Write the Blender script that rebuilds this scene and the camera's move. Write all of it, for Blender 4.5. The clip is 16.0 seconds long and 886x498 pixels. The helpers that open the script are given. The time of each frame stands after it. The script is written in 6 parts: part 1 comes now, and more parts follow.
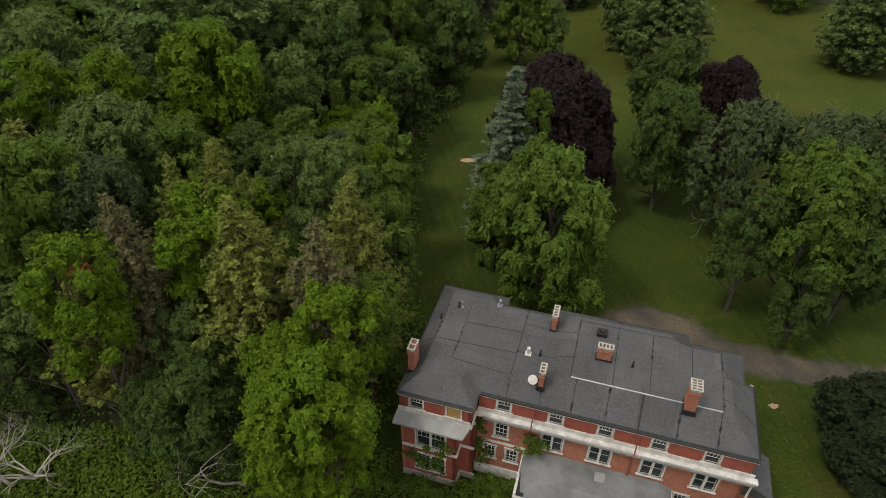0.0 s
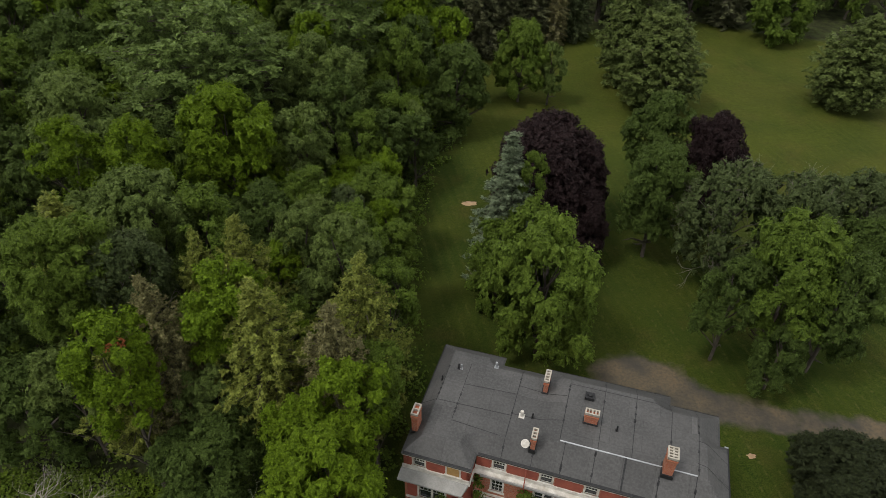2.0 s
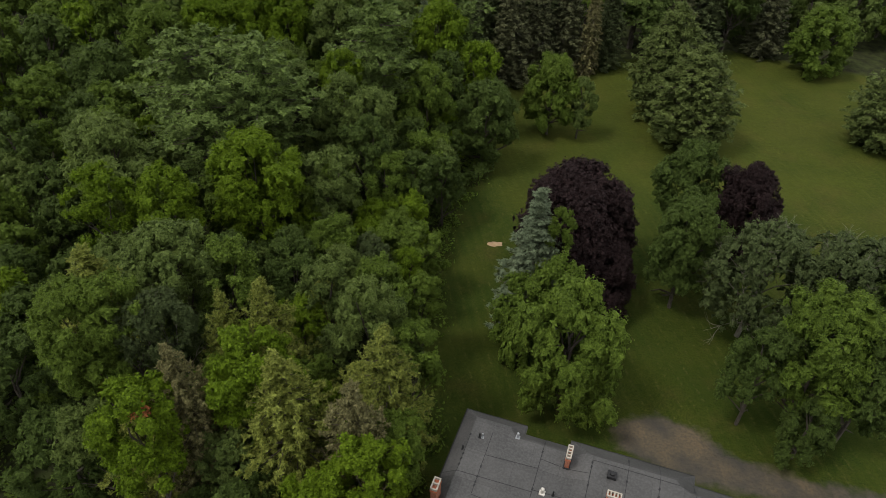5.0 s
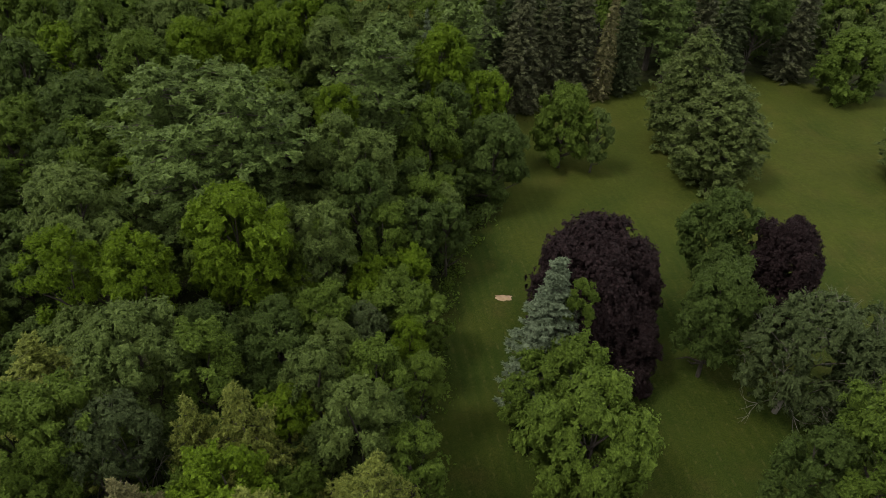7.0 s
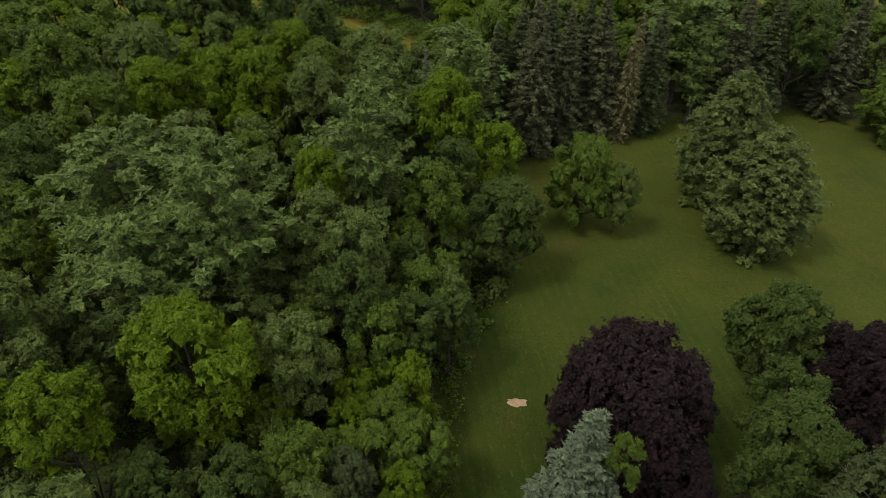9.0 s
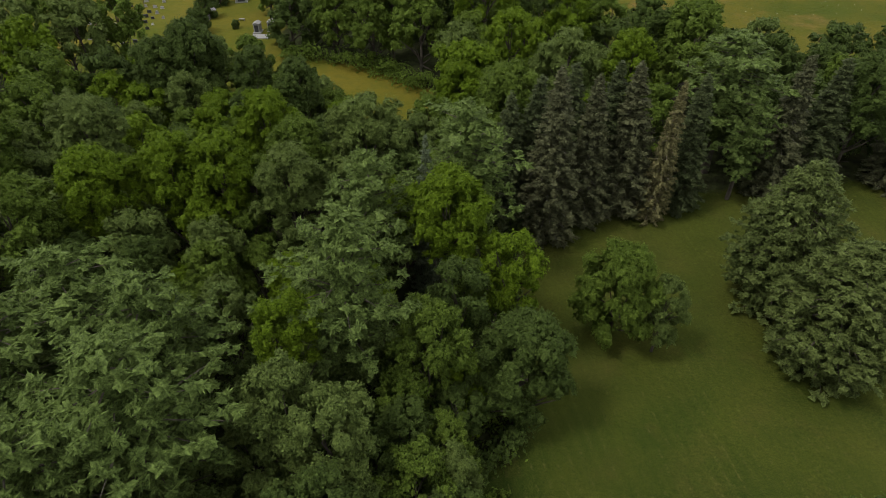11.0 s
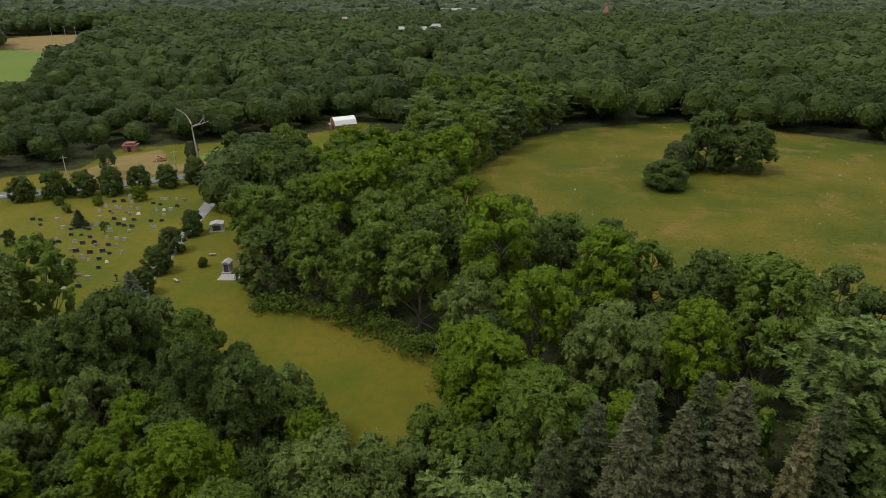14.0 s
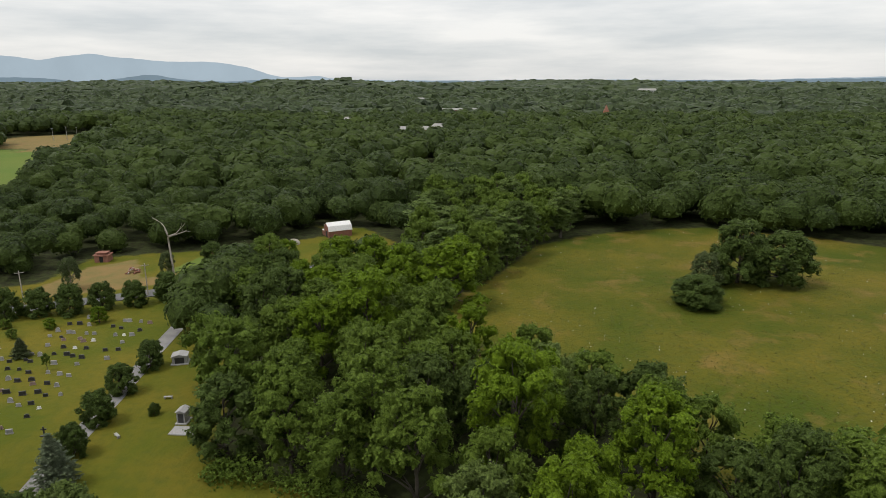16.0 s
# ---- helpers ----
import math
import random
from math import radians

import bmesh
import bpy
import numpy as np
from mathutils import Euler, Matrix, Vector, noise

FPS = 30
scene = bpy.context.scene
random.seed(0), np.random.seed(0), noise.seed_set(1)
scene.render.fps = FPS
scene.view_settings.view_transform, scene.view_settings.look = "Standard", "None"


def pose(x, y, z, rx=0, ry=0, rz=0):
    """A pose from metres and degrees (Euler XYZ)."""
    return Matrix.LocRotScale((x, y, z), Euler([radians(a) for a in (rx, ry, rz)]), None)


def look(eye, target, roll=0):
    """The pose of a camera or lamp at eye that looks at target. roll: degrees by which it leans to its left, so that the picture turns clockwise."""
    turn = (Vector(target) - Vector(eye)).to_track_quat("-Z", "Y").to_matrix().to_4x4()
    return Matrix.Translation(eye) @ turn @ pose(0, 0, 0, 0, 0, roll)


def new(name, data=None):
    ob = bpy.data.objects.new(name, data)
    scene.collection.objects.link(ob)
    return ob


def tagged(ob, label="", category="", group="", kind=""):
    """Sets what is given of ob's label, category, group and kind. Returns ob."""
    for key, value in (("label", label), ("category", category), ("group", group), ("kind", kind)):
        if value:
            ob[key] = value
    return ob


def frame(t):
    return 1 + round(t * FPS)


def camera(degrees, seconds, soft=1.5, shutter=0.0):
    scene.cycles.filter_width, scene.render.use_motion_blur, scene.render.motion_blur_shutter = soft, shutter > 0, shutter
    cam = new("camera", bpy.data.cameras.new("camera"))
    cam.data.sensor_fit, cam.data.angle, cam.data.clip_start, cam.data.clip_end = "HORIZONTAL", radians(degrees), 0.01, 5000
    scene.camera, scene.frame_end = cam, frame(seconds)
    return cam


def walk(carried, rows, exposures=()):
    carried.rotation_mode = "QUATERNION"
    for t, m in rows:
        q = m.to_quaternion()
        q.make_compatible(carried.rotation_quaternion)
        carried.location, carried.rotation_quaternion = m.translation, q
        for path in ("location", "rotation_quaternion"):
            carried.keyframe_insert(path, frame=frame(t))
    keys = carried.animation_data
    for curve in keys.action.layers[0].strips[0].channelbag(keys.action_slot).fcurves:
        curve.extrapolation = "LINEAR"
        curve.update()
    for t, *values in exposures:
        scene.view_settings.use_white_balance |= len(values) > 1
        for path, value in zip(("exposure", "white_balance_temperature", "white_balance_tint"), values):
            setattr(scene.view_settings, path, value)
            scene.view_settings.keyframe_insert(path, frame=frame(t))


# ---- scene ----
cam = camera(69.1, 16.0, soft=0.55)
METRES, EYE, TILT, LEAN, TURN = 132.0, 49.0, -38.8, -0.4, 0.0
ROWS = [
    (0.0, 0.0, 0.0, 0.0, -0.0, -0.0, 0.0),
    (0.5, -0.0001, -0.0093, 0.0111, 0.08, 0.02, -0.06),
    (1.0, 0.0, -0.0181, 0.0228, 0.13, 0.04, -0.13),
    (1.5, 0.0003, -0.0269, 0.0345, 0.18, 0.05, -0.19),
    (2.0, 0.0006, -0.0357, 0.046, 0.2, 0.06, -0.24),
    (2.5, 0.0008, -0.0445, 0.0572, 0.21, 0.08, -0.29),
    (2.8, 0.0006, -0.0496, 0.0634, 0.24, 0.09, -0.31),
    (3.0, 0.0005, -0.0529, 0.0675, 1.3, 0.11, -1.14),
    (3.2, 0.0003, -0.0562, 0.0714, 1.68, 0.12, -1.44),
    (4.2, -0.0008, -0.0486, 0.0796, 2.1, 0.09, -1.78),
    (5.5, -0.0025, -0.0206, 0.1039, 2.36, 0.06, -2.01),
    (6.0, -0.0042, -0.0055, 0.118, 2.42, 0.04, -2.07),
    (6.5, -0.0057, 0.0122, 0.1342, 2.5, 0.02, -2.13),
    (7.0, -0.0076, 0.033, 0.1522, 2.54, -0.01, -2.15),
    (7.5, -0.0101, 0.0567, 0.1717, 2.55, -0.05, -2.15),
    (8.0, -0.0123, 0.0831, 0.1932, 2.57, -0.1, -2.14),
    (8.5, -0.0151, 0.1124, 0.2163, 2.54, -0.15, -2.14),
    (9.0, -0.0176, 0.1437, 0.242, 2.57, -0.25, -2.14),
    (11.5, -0.0339, 0.3205, 0.3861, 2.62, 1.42, -2.06),
    (12.0, -0.0374, 0.3572, 0.4163, 2.63, 5.13, -2.0),
    (12.5, -0.0405, 0.3936, 0.4462, 2.66, 8.26, -1.95),
    (13.0, -0.0435, 0.43, 0.4759, 2.71, 10.93, -1.92),
    (13.5, -0.0466, 0.4661, 0.5061, 2.78, 13.4, -1.85),
    (14.0, -0.0496, 0.5022, 0.5357, 2.83, 15.84, -1.81),
    (14.5, -0.0526, 0.5379, 0.565, 2.87, 18.26, -1.79),
    (15.0, -0.0552, 0.5732, 0.5939, 2.94, 20.69, -1.78),
    (15.5, -0.0585, 0.6093, 0.6222, 2.98, 22.95, -1.77),
    (16.0, -0.0618, 0.6451, 0.6501, 2.99, 23.95, -1.78),
]
walk(cam, [(t, pose(0, 0, EYE, TILT, LEAN, TURN) @ pose(METRES * x, METRES * y, METRES * z, 90 + pitch, roll, yaw)) for t, x, y, z, yaw, pitch, roll in ROWS])

# ---- world and light ----
world = bpy.data.worlds.new("overcast_sky")
scene.world = world
world.use_nodes = True
wn, wl = world.node_tree.nodes, world.node_tree.links
wn.clear()
SUN_ELEV, SUN_ROT = radians(59), radians(246)
sky = wn.new("ShaderNodeTexSky")
sky.sky_type, sky.sun_disc, sky.sun_elevation, sky.sun_rotation = "NISHITA", False, SUN_ELEV, SUN_ROT
sky_bg = wn.new("ShaderNodeBackground")
sky_bg.inputs["Strength"].default_value = 0.12
wl.new(sky.outputs[0], sky_bg.inputs["Color"])
wco = wn.new("ShaderNodeTexCoord")
wmap = wn.new("ShaderNodeMapping")
wmap.inputs["Scale"].default_value = (1.0, 1.0, 7.0)
wl.new(wco.outputs["Generated"], wmap.inputs["Vector"])
wnoise = wn.new("ShaderNodeTexNoise")
wnoise.inputs["Scale"].default_value, wnoise.inputs["Detail"].default_value, wnoise.inputs["Roughness"].default_value = 3.2, 8.0, 0.55
wl.new(wmap.outputs[0], wnoise.inputs["Vector"])
wramp = wn.new("ShaderNodeValToRGB")
wramp.color_ramp.elements[0].position, wramp.color_ramp.elements[0].color = 0.36, (0.62, 0.645, 0.66, 1)
wramp.color_ramp.elements[1].position, wramp.color_ramp.elements[1].color = 0.66, (0.90, 0.885, 0.86, 1)
wl.new(wnoise.outputs["Fac"], wramp.inputs["Fac"])
cloud_bg = wn.new("ShaderNodeBackground")
wsep = wn.new("ShaderNodeSeparateXYZ")
wl.new(wco.outputs["Generated"], wsep.inputs[0])
wup = wn.new("ShaderNodeMath")
wup.operation, wup.use_clamp = "MULTIPLY", True
wup.inputs[1].default_value = 1.0
wl.new(wsep.outputs["Z"], wup.inputs[0])
wlift = wn.new("ShaderNodeMath")
wlift.operation = "MULTIPLY_ADD"
wlift.inputs[1].default_value, wlift.inputs[2].default_value = 0.75, 1.02
wl.new(wup.outputs[0], wlift.inputs[0])
wl.new(wlift.outputs[0], cloud_bg.inputs["Strength"])
wl.new(wramp.outputs[0], cloud_bg.inputs["Color"])
wmix = wn.new("ShaderNodeMixShader")
wmix.inputs[0].default_value = 0.9
wl.new(sky_bg.outputs[0], wmix.inputs[1])
wl.new(cloud_bg.outputs[0], wmix.inputs[2])
wout = wn.new("ShaderNodeOutputWorld")
wl.new(wmix.outputs[0], wout.inputs["Surface"])

sun_data = bpy.data.lights.new("sun", "SUN")
sun_data.energy, sun_data.angle, sun_data.color = 1.8, radians(12), (1.0, 0.96, 0.9)
sun = new("sun", sun_data)
sun.matrix_world = look((-62, -28, 115), (0, 0, 0))


# ---- materials ----
def mat_nodes(name, rough=0.8, spec=0.3):
    m = bpy.data.materials.new(name)
    m.use_nodes = True
    n, l = m.node_tree.nodes, m.node_tree.links
    b = n["Principled BSDF"]
    b.inputs["Roughness"].default_value = rough
    b.inputs["Specular IOR Level"].default_value = spec
    return m, n, l, b


def mix_rgb(n, l, fac, a, b, mode="MIX"):
    x = n.new("ShaderNodeMix")
    x.data_type, x.blend_type = "RGBA", mode
    for sock, v in ((x.inputs[0], fac), (x.inputs[6], a), (x.inputs[7], b)):
        if hasattr(v, "is_linked"):
            l.new(v, sock)
        elif isinstance(v, tuple):
            sock.default_value = (*v, 1)
        else:
            sock.default_value = v
    return x.outputs[2]


def noise_fac(n, l, scale, detail=4.0, lo=0.35, hi=0.65, rough=0.55, coord="Object", stretch=None):
    co = n.new("ShaderNodeTexCoord")
    src = co.outputs[coord]
    if stretch:
        mp = n.new("ShaderNodeMapping")
        mp.inputs["Scale"].default_value = stretch
        l.new(src, mp.inputs["Vector"])
        src = mp.outputs[0]
    t = n.new("ShaderNodeTexNoise")
    t.inputs["Scale"].default_value, t.inputs["Detail"].default_value, t.inputs["Roughness"].default_value = scale, detail, rough
    l.new(src, t.inputs["Vector"])
    r = n.new("ShaderNodeMapRange")
    r.inputs["From Min"].default_value, r.inputs["From Max"].default_value = lo, hi
    l.new(t.outputs["Fac"], r.inputs["Value"])
    return r.outputs[0]


def bump(n, l, b, height, strength, dist):
    k = n.new("ShaderNodeBump")
    k.inputs["Strength"].default_value, k.inputs["Distance"].default_value = strength, dist
    l.new(height, k.inputs["Height"])
    l.new(k.outputs[0], b.inputs["Normal"])


def plain(name, c1, c2, scale=3.0, rough=0.7, metal=0.0, spec=0.3, bumpy=0.0):
    """A surface mottled at two scales between two colours."""
    m, n, l, b = mat_nodes(name, rough, spec)
    b.inputs["Metallic"].default_value = metal
    big = noise_fac(n, l, scale, 5)
    fine = noise_fac(n, l, scale * 9, 3)
    col = mix_rgb(n, l, big, c1, c2)
    col = mix_rgb(n, l, fine, col, mix_rgb(n, l, 0.25, col, tuple(0.5 * v for v in c1)))
    l.new(col, b.inputs["Base Color"])
    if bumpy:
        bump(n, l, b, fine, bumpy, 0.02)
    return m


def leaf_mat(name, c1, c2, through_light=0.25, patch=0.12, tint=0.35, rough=0.55, grain=5.0, kinds=False):
    """Foliage: each leaf, each spray and each tree its own green."""
    m, n, l, b = mat_nodes(name, rough, 0.12)
    geo = n.new("ShaderNodeNewGeometry")
    info = n.new("ShaderNodeObjectInfo")
    col = mix_rgb(n, l, geo.outputs["Random Per Island"], tuple(0.50 * v for v in c1), tuple(1.25 * v for v in c2))
    big = noise_fac(n, l, patch, 3)
    col = mix_rgb(n, l, big, col, mix_rgb(n, l, 0.45, col, tuple(0.6 * v for v in c1)))
    warm = n.new("ShaderNodeMapRange")
    warm.inputs["To Min"].default_value, warm.inputs["To Max"].default_value = 0.0, tint
    l.new(info.outputs["Random"], warm.inputs["Value"])
    col = mix_rgb(n, l, warm.outputs[0], col, (c2[0] * 1.04, c2[1] * 1.0, c2[2] * 0.9))
    if kinds:
        own = n.new("ShaderNodeAttribute")
        own.attribute_name = "tone"
        col = mix_rgb(n, l, own.outputs["Fac"], mix_rgb(n, l, 0.75, col, tuple(0.40 * v for v in c1)), mix_rgb(n, l, 0.75, col, (c2[0] * 1.45, c2[1] * 1.35, c2[2] * 1.0)))
    spray = noise_fac(n, l, grain, 5, 0.38, 0.62, 0.65)
    col = mix_rgb(n, l, spray, mix_rgb(n, l, 0.42, col, tuple(0.30 * v for v in c1)), mix_rgb(n, l, 0.55, col, tuple(1.65 * v for v in c2)))
    l.new(col, b.inputs["Base Color"])
    bump(n, l, b, spray, 0.7, 0.16)
    tr = n.new("ShaderNodeBsdfTranslucent")
    l.new(col, tr.inputs["Color"])
    mx = n.new("ShaderNodeMixShader")
    mx.inputs[0].default_value = through_light
    l.new(b.outputs[0], mx.inputs[1])
    l.new(tr.outputs[0], mx.inputs[2])
    l.new(mx.outputs[0], n["Material Output"].inputs["Surface"])
    return m


def brick_mat():
    m, n, l, b = mat_nodes("red_brick", 0.85, 0.2)
    co = n.new("ShaderNodeTexCoord")
    sp = n.new("ShaderNodeSeparateXYZ")
    l.new(co.outputs["Object"], sp.inputs[0])
    add = n.new("ShaderNodeMath")
    l.new(sp.outputs["X"], add.inputs[0])
    l.new(sp.outputs["Y"], add.inputs[1])
    cb = n.new("ShaderNodeCombineXYZ")
    l.new(add.outputs[0], cb.inputs["X"])
    l.new(sp.outputs["Z"], cb.inputs["Y"])
    bt = n.new("ShaderNodeTexBrick")
    bt.inputs["Scale"].default_value = 1.0
    bt.inputs["Brick Width"].default_value, bt.inputs["Row Height"].default_value, bt.inputs["Mortar Size"].default_value = 0.22, 0.075, 0.008
    bt.inputs["Color1"].default_value, bt.inputs["Color2"].default_value = (0.36, 0.115, 0.058, 1), (0.26, 0.072, 0.042, 1)
    bt.inputs["Mortar"].default_value = (0.30, 0.20, 0.15, 1)
    l.new(cb.outputs[0], bt.inputs["Vector"])
    worn = noise_fac(n, l, 0.55, 5, 0.48, 0.72)
    col = mix_rgb(n, l, worn, bt.outputs["Color"], (0.33, 0.15, 0.08))
    dirt = noise_fac(n, l, 1.8, 6, 0.5, 0.75)
    col = mix_rgb(n, l, dirt, col, mix_rgb(n, l, 0.4, col, (0.09, 0.05, 0.035)))
    l.new(col, b.inputs["Base Color"])
    bump(n, l, b, bt.outputs["Fac"], -0.4, 0.01)
    return m


def roof_mat():
    m, n, l, b = mat_nodes("roof_membrane", 0.62, 0.35)
    a = noise_fac(n, l, 0.35, 4)
    f = noise_fac(n, l, 5.0, 6, 0.4, 0.7)
    col = mix_rgb(n, l, a, (0.045, 0.044, 0.043), (0.066, 0.064, 0.062))
    col = mix_rgb(n, l, f, col, mix_rgb(n, l, 0.35, col, (0.12, 0.118, 0.115)))
    co = n.new("ShaderNodeTexCoord")
    bt = n.new("ShaderNodeTexBrick")
    bt.inputs["Scale"].default_value = 1.0
    bt.inputs["Brick Width"].default_value, bt.inputs["Row Height"].default_value, bt.inputs["Mortar Size"].default_value = 2.6, 3.1, 0.012
    bt.inputs["Color1"].default_value, bt.inputs["Color2"].default_value, bt.inputs["Mortar"].default_value = (0.85, 0.85, 0.85, 1), (1.1, 1.1, 1.1, 1), (0.6, 0.6, 0.6, 1)
    l.new(co.outputs["Object"], bt.inputs["Vector"])
    col = mix_rgb(n, l, 1.0, col, bt.outputs["Color"], "MULTIPLY")
    l.new(col, b.inputs["Base Color"])
    bump(n, l, b, f, 0.15, 0.02)
    return m


def ground_mat():
    m, n, l, b = mat_nodes("ground_cover", 0.95, 0.1)

    def zone(name):
        at = n.new("ShaderNodeAttribute")
        at.attribute_name = name
        return at.outputs["Fac"]

    def edge(sock, scale, lo=0.35, hi=0.65):
        ns = noise_fac(n, l, scale, 5, 0.2, 0.8)
        ad = n.new("ShaderNodeMath")
        ad.operation = "MULTIPLY_ADD"
        l.new(ns, ad.inputs[0])
        ad.inputs[1].default_value, ad.inputs[2].default_value = 0.5, -0.25
        su = n.new("ShaderNodeMath")
        l.new(sock, su.inputs[0])
        l.new(ad.outputs[0], su.inputs[1])
        r = n.new("ShaderNodeMapRange")
        r.inputs["From Min"].default_value, r.inputs["From Max"].default_value = lo, hi
        l.new(su.outputs[0], r.inputs["Value"])
        return r.outputs[0]

    # leaf litter and moss under the trees
    litter = mix_rgb(n, l, noise_fac(n, l, 0.5, 6), (0.020, 0.020, 0.010), (0.040, 0.050, 0.016))
    # mown lawn: faint stripes, dry patches
    lawn = mix_rgb(n, l, noise_fac(n, l, 0.06, 5, 0.38, 0.62), (0.016, 0.034, 0.003), (0.036, 0.047, 0.005))
    lawn = mix_rgb(n, l, noise_fac(n, l, 0.17, 6, 0.52, 0.70), lawn, (0.060, 0.050, 0.012))
    co = n.new("ShaderNodeTexCoord")
    mp = n.new("ShaderNodeMapping")
    mp.inputs["Rotation"].default_value = (0, 0, radians(-12))
    l.new(co.outputs["Object"], mp.inputs["Vector"])
    wv = n.new("ShaderNodeTexWave")
    wv.inputs["Scale"].default_value, wv.inputs["Distortion"].default_value, wv.inputs["Detail"].default_value = 0.19, 1.2, 2.0
    l.new(mp.outputs[0], wv.inputs["Vector"])
    stripe = n.new("ShaderNodeMapRange")
    stripe.inputs["To Max"].default_value = 0.28
    l.new(wv.outputs["Fac"], stripe.inputs["Value"])
    lawn = mix_rgb(n, l, stripe.outputs[0], lawn, (0.054, 0.062, 0.010))
    # pale clippings left along the mower's lines
    w2 = n.new("ShaderNodeTexWave")
    w2.inputs["Scale"].default_value, w2.inputs["Distortion"].default_value, w2.inputs["Detail"].default_value = 0.21, 0.8, 3.0
    l.new(mp.outputs[0], w2.inputs["Vector"])
    thin_line = n.new("ShaderNodeMapRange")
    thin_line.inputs["From Min"].default_value, thin_line.inputs["From Max"].default_value, thin_line.inputs["To Max"].default_value = 0.80, 1.0, 0.75
    l.new(w2.outputs["Fac"], thin_line.inputs["Value"])
    dots = n.new("ShaderNodeMath")
    dots.operation = "MULTIPLY"
    l.new(thin_line.outputs[0], dots.inputs[0])
    l.new(noise_fac(n, l, 1.7, 5, 0.50, 0.66), dots.inputs[1])
    lawn = mix_rgb(n, l, dots.outputs[0], lawn, (0.110, 0.100, 0.030))
    # the lawn blends paler and yellower away from the house
    lawn = mix_rgb(n, l, edge(zone("yellowed"), 0.12, 0.0, 1.0), lawn, mix_rgb(n, l, noise_fac(n, l, 0.1, 6), (0.100, 0.110, 0.012), (0.130, 0.122, 0.020)))
    fine = noise_fac(n, l, 2.6, 6, 0.3, 0.7)
    lawn = mix_rgb(n, l, fine, lawn, mix_rgb(n, l, 0.5, lawn, (0.014, 0.026, 0.004)))
    lawn = mix_rgb(n, l, noise_fac(n, l, 9.0, 4, 0.40, 0.62), mix_rgb(n, l, 0.4, lawn, (0.012, 0.022, 0.003)), mix_rgb(n, l, 0.3, lawn, (0.085, 0.100, 0.018)))
    # tall meadow grass
    mead = mix_rgb(n, l, noise_fac(n, l, 0.035, 5, 0.36, 0.64), (0.050, 0.068, 0.005), (0.122, 0.100, 0.012))
    mead = mix_rgb(n, l, noise_fac(n, l, 0.09, 6, 0.54, 0.72), mead, (0.160, 0.108, 0.028))
    mead = mix_rgb(n, l, noise_fac(n, l, 0.9, 6, 0.42, 0.72), mead, mix_rgb(n, l, 0.5, mead, (0.05, 0.068, 0.014)))
    mead = mix_rgb(n, l, noise_fac(n, l, 2.2, 4, 0.70, 0.80), mead, (0.14, 0.13, 0.06))
    # cut grass of the burial ground
    mown = mix_rgb(n, l, noise_fac(n, l, 0.05, 5, 0.38, 0.62), (0.076, 0.088, 0.008), (0.126, 0.106, 0.013))
    mown = mix_rgb(n, l, noise_fac(n, l, 0.6, 6, 0.45, 0.75), mown, mix_rgb(n, l, 0.45, mown, (0.05, 0.07, 0.012)))
    # gravel, bare earth and straw
    grav = mix_rgb(n, l, noise_fac(n, l, 0.25, 6), (0.052, 0.049, 0.043), (0.125, 0.096, 0.060))
    grav = mix_rgb(n, l, noise_fac(n, l, 3.0, 4), grav, mix_rgb(n, l, 0.5, grav, (0.05, 0.048, 0.04)))
    straw = mix_rgb(n, l, noise_fac(n, l, 0.2, 5), (0.20, 0.135, 0.055), (0.15, 0.125, 0.045))
    crop = mix_rgb(n, l, noise_fac(n, l, 0.02, 4), (0.085, 0.135, 0.026), (0.115, 0.145, 0.030))

    col = litter
    for name, tone, sc in (("lawn", lawn, 0.35), ("meadow", mead, 0.35), ("mown", mown, 0.35), ("straw", straw, 0.3), ("crop", crop, 0.2), ("gravel", grav, 0.5)):
        col = mix_rgb(n, l, edge(zone(name), sc), col, tone)
    l.new(col, b.inputs["Base Color"])
    bump(n, l, b, noise_fac(n, l, 1.4, 6, 0.2, 0.8), 0.6, 0.25)
    return m


